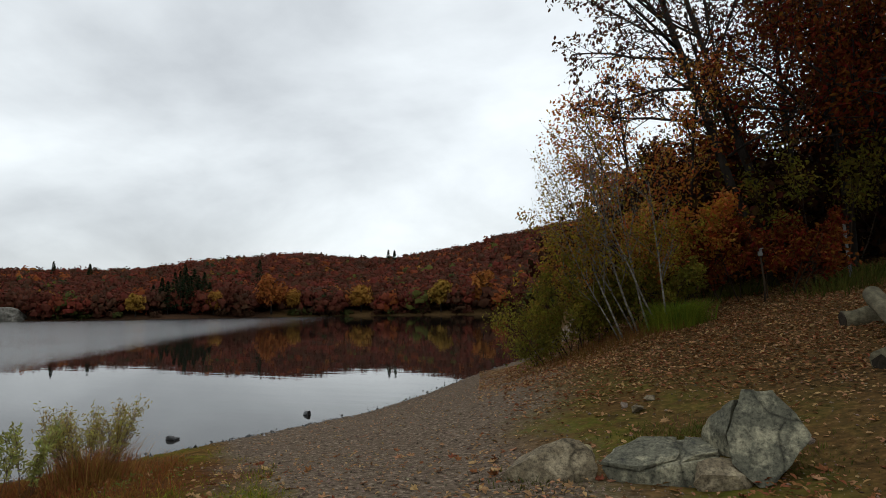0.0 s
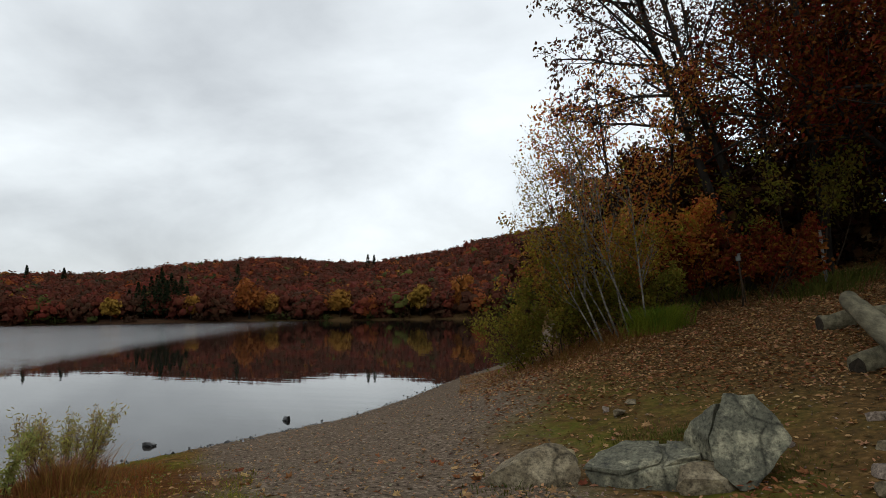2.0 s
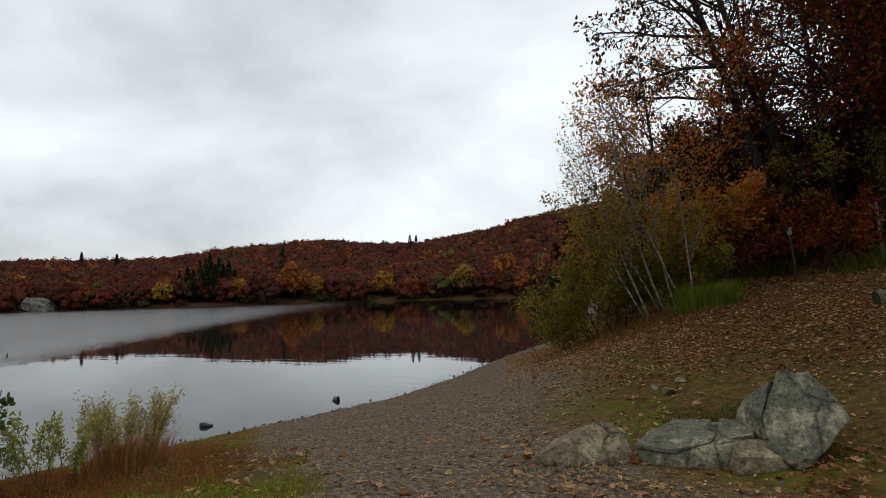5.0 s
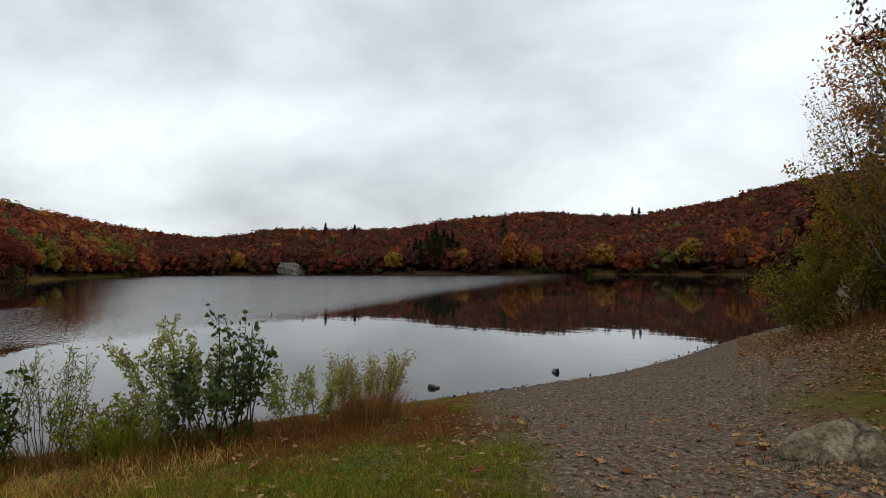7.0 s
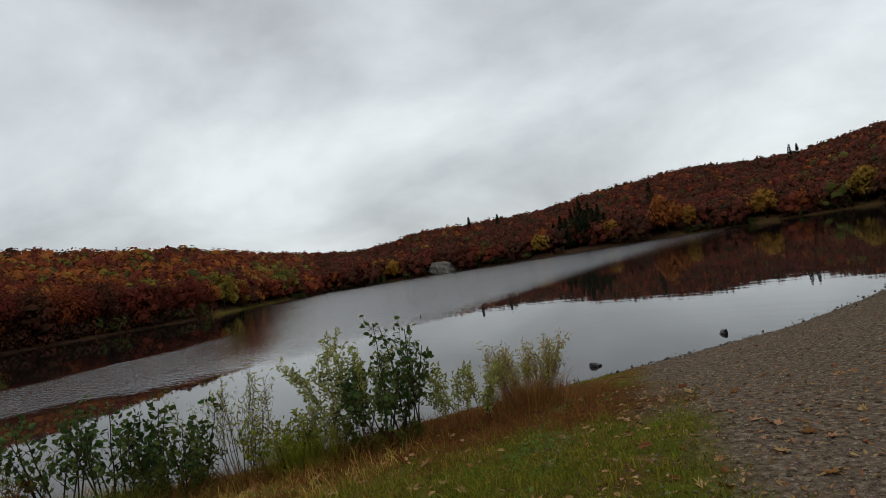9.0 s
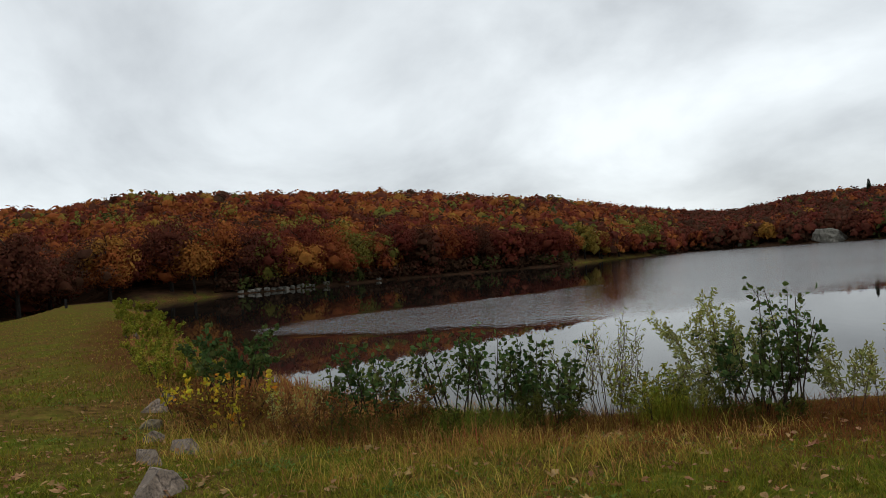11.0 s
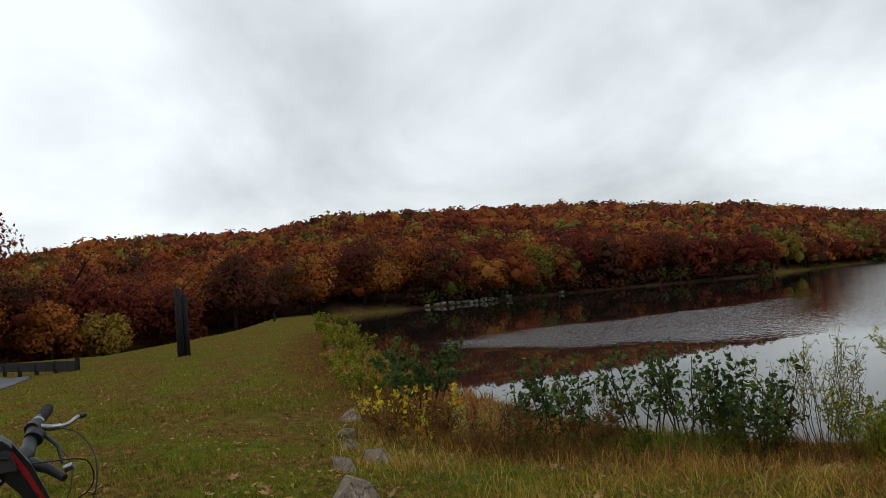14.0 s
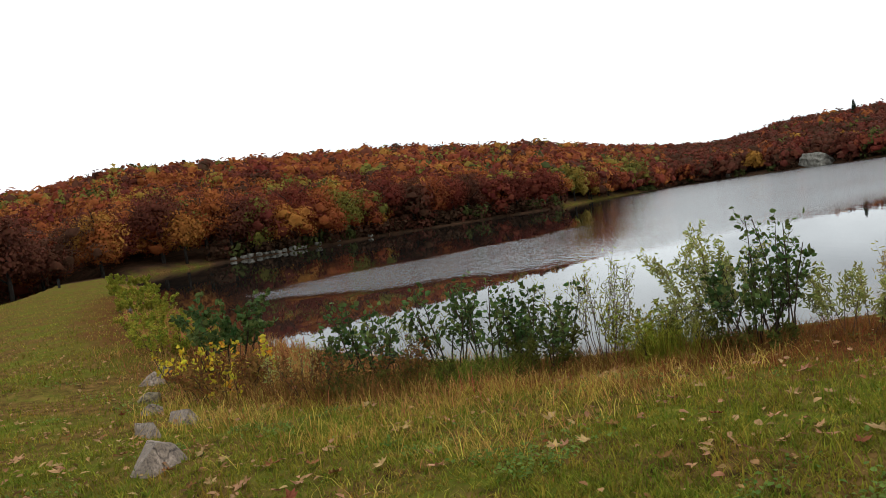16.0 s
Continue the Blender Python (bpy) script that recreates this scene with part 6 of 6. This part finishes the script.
pipe("gear_cable", [(0.0, -0.15, 1.1), (0.09, -0.1, 1.0), (0.1, 0.0, 0.88), (-0.02, 0.02, 0.8)], 0.0022, M_black, sides=6, smooth_steps=22)

# helmet: an arched shell with red flanks, hung by its front on the near grip
HB = np.array(polar(134.4, 2.36))
HZ = 1.335


def hp(a, v, z):
    q = HB + a * FW + v * VW
    return Vector((q[0], q[1], HZ + z))


helmet = thing("helmet", 0, 0, 0, "black bicycle helmet with red stripes hung on the handlebar", "helmet")
ARCH = [(-0.150, -0.27), (-0.128, -0.17), (-0.092, -0.085), (-0.052, -0.022), (-0.028, 0.0), (0.028, 0.0), (0.052, -0.022), (0.092, -0.085), (0.128, -0.17), (0.150, -0.27)]


def arch_strip(name, i0, i1, mat, v0, v1, grow_=0.0, thick=0.022, shrink=0.75, parent=helmet, label=""):
    """Part of the arched shell between two of its corners, tapering away from the viewer."""
    bm = bmesh.new()
    cx, cz = 0.0, -0.13
    rows = []
    for (a, z) in ARCH[i0:i1 + 1]:
        row = []
        for v, k in ((v0, 1.0), ((v0 + v1) / 2, 0.5 + 0.5 * shrink + 0.08), (v1, shrink)):
            for off in (grow_, grow_ - thick):
                d = math.hypot(a - cx, z - cz)
                f = (1 + off / d) * k
                row.append(bm.verts.new(hp(cx + (a - cx) * f, v, cz + (z - cz) * f)))
        rows.append(row)
    for p0, p1 in zip(rows[:-1], rows[1:]):
        for q in ((0, 2), (2, 4), (4, 5), (5, 3), (3, 1), (1, 0)):
            bm.faces.new((p0[q[0]], p0[q[1]], p1[q[1]], p1[q[0]]))
    bm.faces.new([rows[0][i] for i in (0, 1, 3, 5, 4, 2)])
    bm.faces.new([rows[-1][i] for i in (2, 4, 5, 3, 1, 0)])
    bmesh.ops.recalc_face_normals(bm, faces=bm.faces[:])
    bmesh.ops.bevel(bm, geom=[e_ for e_ in bm.edges if e_.calc_face_angle(0) > 0.6], offset=0.003, segments=2, affect="EDGES")
    me = bpy.data.meshes.new(name)
    bm.to_mesh(me)
    bm.free()
    me.materials.append(mat)
    return part(name, me, parent, label)


arch_strip("shell", 0, 9, M_black, 0.0, 0.24, 0.006, 0.07)
arch_strip("rear_rib", 0, 9, M_black, 0.1, 0.2, -0.05, 0.03, 0.7)
arch_strip("red_stripe", 0, 3, M_red, -0.006, 0.035, -0.009, 0.014, 0.97, label="glossy red side stripe")
arch_strip("red_stripe", 6, 9, M_red, -0.006, 0.035, -0.009, 0.014, 0.97, label="glossy red side stripe")
arch_strip("brow", 3, 6, M_black, -0.03, 0.06, 0.002, 0.06, 0.92, label="dark grey brow plate")
bm = bmesh.new()
vs = [bm.verts.new(hp(a, v, z)) for a, v, z in ((-0.046, -0.034, -0.026), (0.046, -0.034, -0.026), (0.064, -0.036, -0.082), (-0.064, -0.036, -0.082), (-0.046, -0.014, -0.026), (0.046, -0.014, -0.026), (0.064, -0.014, -0.082), (-0.064, -0.014, -0.082))]
for q in ((0, 1, 2, 3), (7, 6, 5, 4), (0, 4, 5, 1), (1, 5, 6, 2), (2, 6, 7, 3), (3, 7, 4, 0)):
    bm.faces.new([vs[i] for i in q])
bmesh.ops.recalc_face_normals(bm, faces=bm.faces[:])
bmesh.ops.bevel(bm, geom=bm.edges[:], offset=0.003, segments=2, affect="EDGES")
me = bpy.data.meshes.new("badge_plate")
bm.to_mesh(me)
bm.free()
me.materials.append(M_greypl)
part("badge_plate", me, helmet)
s = Soup()
s.add(*tube([hp(0.02, -0.038, -0.042), hp(0.045, -0.038, -0.046)], [0.004, 0.004], 6))
part("slot", s.mesh("slot", M_black), helmet)
for a in (-0.11, 0.11):
    s = Soup()
    s.add(*tube([hp(a, 0.12, -0.2), hp(a * 0.7, 0.12, -0.3), hp(a * 0.2, 0.1, -0.36)], [0.006, 0.006, 0.006], 6))
    part("chin_strap", s.mesh("chin_strap", M_black, True), helmet)


# ---- fallen leaves ----
M_fallen = leafy("fallen_oak_leaves", [(0.26, 0.11, 0.035), (0.42, 0.25, 0.12), (0.2, 0.08, 0.024)], vary=0.4, through_light=0.1)
M_fallen_red = leafy("fallen_red_leaves", [(0.19, 0.07, 0.026), (0.28, 0.125, 0.05)], vary=0.4, through_light=0.1)


def fallen_mesh(name, seed, mat):
    """A lobed leaf, curled at the edges."""
    q = np.random.default_rng(seed)
    bm = bmesh.new()
    c = bm.verts.new((0, 0, 0.006))
    ring = []
    for i in range(14):
        a = 6.283 * i / 14
        r = (0.062 if i % 2 == 0 else 0.036) * q.uniform(0.8, 1.2) * (1 + 0.3 * math.cos(a))
        ring.append(bm.verts.new((r * math.cos(a), r * math.sin(a) * 0.8, q.uniform(0.002, 0.03) * (1 if i % 2 == 0 else 0.4))))
    for i in range(14):
        bm.faces.new((c, ring[i], ring[(i + 1) % 14]))
    me = bpy.data.meshes.new(name)
    bm.to_mesh(me)
    bm.free()
    me.materials.append(mat)
    return me


LEAVES = [fallen_mesh("fallen_leaf", i, M_fallen_red if i in (2, 5) else M_fallen) for i in range(6)]
rng = np.random.default_rng(91)
placed = 0
while placed < 290:
    lawn = placed < 130
    b, r = (rng.uniform(38, 140), 4.2 + 5.5 * rng.random() ** 1.4) if lawn else (rng.uniform(-8, 40), 4.6 + 5 * rng.random())
    x0, y0 = polar(b, r)
    if float(land(np.array([x0]), np.array([y0]))[0]) < 1.5:
        continue
    k = rng.uniform(0.75, 1.35) if lawn else rng.uniform(0.6, 1.2)
    ob = new("fallen_leaf", LEAVES[int(rng.integers(0, 6))])
    ob.matrix_world = pose(x0, y0, gz(x0, y0) + (0.03 if lawn else 0.008), rng.normal(0, 14), rng.normal(0, 14), rng.uniform(0, 360)) @ Matrix.Scale(k, 4)
    tagged(ob, "curled brown oak leaf lying on the grass" if lawn else "curled brown oak leaf lying on the ground", "leaf", "fallen leaves")
    placed += 1


def leaf_litter(name, x, y, size, mat, label, seed, lift=0.012):
    q = np.random.default_rng(seed)
    n = len(x)
    z = ground(x, y) + lift * q.uniform(0.3, 2.5, n)
    a = q.uniform(0, 6.283, n)
    u = np.stack([np.cos(a), np.sin(a), q.normal(0, 0.3, n)], 1)
    t = np.stack([-np.sin(a), np.cos(a), q.normal(0, 0.3, n)], 1)
    s_ = (size * q.uniform(0.5, 1.2, n))[:, None]
    s = Soup()
    v, f = leaf_mesh(np.stack([x, y, z], 1), u * s_, t * s_, 0.55)
    s.v, s.f, s.n = [v], f.tolist(), len(v)
    return tagged(new(name, s.mesh(name, mat)), label, "leaves", kind="stuff")


x, y = scatter(52000, -14, 22, 5, 26, 0.9)
ok = rng.random(len(x)) < litter_mask(x, y) ** 2 * step(7.5, 15, np.hypot(x, y) + 2.0 * wave(x, y, 1.6, 1.0)) * 0.95 + 0.05
x, y = x[ok], y[ok]
leaf_litter("leaf_litter", x, y, 0.034, M_fallen, "brown oak leaves strewn over the slope", 1)
x, y = scatter(17000, -14, 20, 10, 26, 0.8)
ok = rng.random(len(x)) < litter_mask(x, y)
leaf_litter("leaf_litter", x[ok], y[ok], 0.036, M_fallen_red, "red-brown leaves under the trees", 2)
x, y = scatter(7500, -8, 48, 4.3, 22, 1.2)
ok = (rng.random(len(x)) < 0.25 + 0.5 * gravel_mask(x, y)) & (land(x, y) > 0.5)
leaf_litter("leaf_litter", x[ok], y[ok], 0.023, M_fallen, "scattered pale leaves on the gravel", 3)
x, y = scatter(6500, 40, 142, 3.6, 24, 1.1)
ok = (land(x, y) > 2) & (wave(x, y, 1.7, 6.0) + 0.5 * wave(x, y, 4.4, 1.0) + rng.normal(0, 0.25, len(x)) > 0.2)
leaf_litter("leaf_litter", x[ok], y[ok], 0.036, M_fallen, "scattered leaves on the grass", 4, 0.03)
x, y = scatter(3600, 104, 143, 3.4, 15, 1.0)
ok = (land(x, y) > 2) & (wave(x, y, 2.3, 3.0) + 0.6 * wave(x, y, 5.9, 4.0) + rng.normal(0, 0.25, len(x)) > 0.1)
leaf_litter("leaf_litter", x[ok], y[ok], 0.027, M_fallen, "brown leaf scraps in the turf of the dam crest", 8, 0.02)
q0 = np.random.default_rng(5)
bx, by = polar(-1.5, 6.3)
leaf_litter("leaf_litter", bx + q0.normal(0, 0.2, 150), by + q0.normal(0, 0.28, 150), 0.032, M_fallen_red, "drift of rust leaves beside the upright boulder", 6, 0.03)
bx, by = polar(13.5, 5.9)
leaf_litter("leaf_litter", bx + q0.normal(0, 0.7, 160), by + q0.normal(0, 0.2, 160), 0.036, M_fallen, "leaves gathered in front of the boulders", 7, 0.02)

# ---- gravel ----
M_pebble = material("mixed_pebbles", [(0.1, 0.075, 0.05), (0.27, 0.21, 0.145)], scale=30, fine=80, rough=0.85, bump=0.2, vary=0.9)


def pebbles(name, x, y, size, label, seed, mat=M_pebble):
    q = np.random.default_rng(seed)
    n = len(x)
    base = np.array([(1, 0, 0), (0.3, 0.95, 0.05), (-0.8, 0.6, 0), (-0.8, -0.6, 0.05), (0.3, -0.95, 0), (0.1, 0.1, 0.75), (0, 0, -0.5)])
    fc = [(0, 1, 5), (1, 2, 5), (2, 3, 5), (3, 4, 5), (4, 0, 5), (1, 0, 6), (2, 1, 6), (3, 2, 6), (4, 3, 6), (0, 4, 6)]
    a = q.uniform(0, 6.283, n)
    k = q.uniform(0.5, 1.5, (n, 3))
    p = base[None] * k[:, None, :] * size[:, None, None] + q.normal(0, 0.12, (n, 7, 3)) * size[:, None, None]
    ca, sa = np.cos(a)[:, None], np.sin(a)[:, None]
    zz = np.maximum(ground(x, y), WATER - 0.005)
    v = np.stack([p[..., 0] * ca - p[..., 1] * sa + x[:, None], p[..., 0] * sa + p[..., 1] * ca + y[:, None], p[..., 2] + zz[:, None] + 0.15 * size[:, None]], 2).reshape(-1, 3)
    f = (np.array(fc)[None] + (np.arange(n) * 7)[:, None, None]).reshape(-1, 3)
    s = Soup()
    s.v, s.f, s.n = [v], f.tolist(), len(v)
    return tagged(new(name, s.mesh(name, mat)), label, "gravel", kind="stuff")


x, y = scatter(36000, -9, 50, 4.2, 22, 1.6)
ok = (rng.random(len(x)) < gravel_mask(x, y) * 0.95 + 0.3) & (land(x, y) > -0.1)
x, y = x[ok], y[ok]
pebbles("gravel", x, y, 0.005 + 0.017 * rng.random(len(x)) ** 6, "mixed grey and tan pebbles on the beach", 1)
NS = 1300
k = rng.random(NS)
sh = np.array(NEAR[8:19])
kk = k * (len(sh) - 1)
ki = kk.astype(int)
x = sh[ki, 0] + (sh[ki + 1, 0] - sh[ki, 0]) * (kk - ki) + rng.normal(0.04, 0.16, NS)
y = sh[ki, 1] + (sh[ki + 1, 1] - sh[ki, 1]) * (kk - ki) + rng.normal(0, 0.12, NS)
pebbles("shore_stones", x, y, 0.008 + 0.03 * rng.random(NS) ** 5, "dark wet stones along the waterline", 2, M_wetstone)
# low moss and grass on the little bank behind the boulders
for k_, (b_, r_, n_) in enumerate([(6.6, 8.2, 900), (4.4, 8.4, 700), (8.4, 8.6, 400), (-2.2, 7.2, 250), (17.6, 6.6, 260)]):
    clump(b_, r_, n_, 0.07, 0.24, M_undergreen, "short mossy grass on the slope behind the boulders", 460 + k_, 0.005)
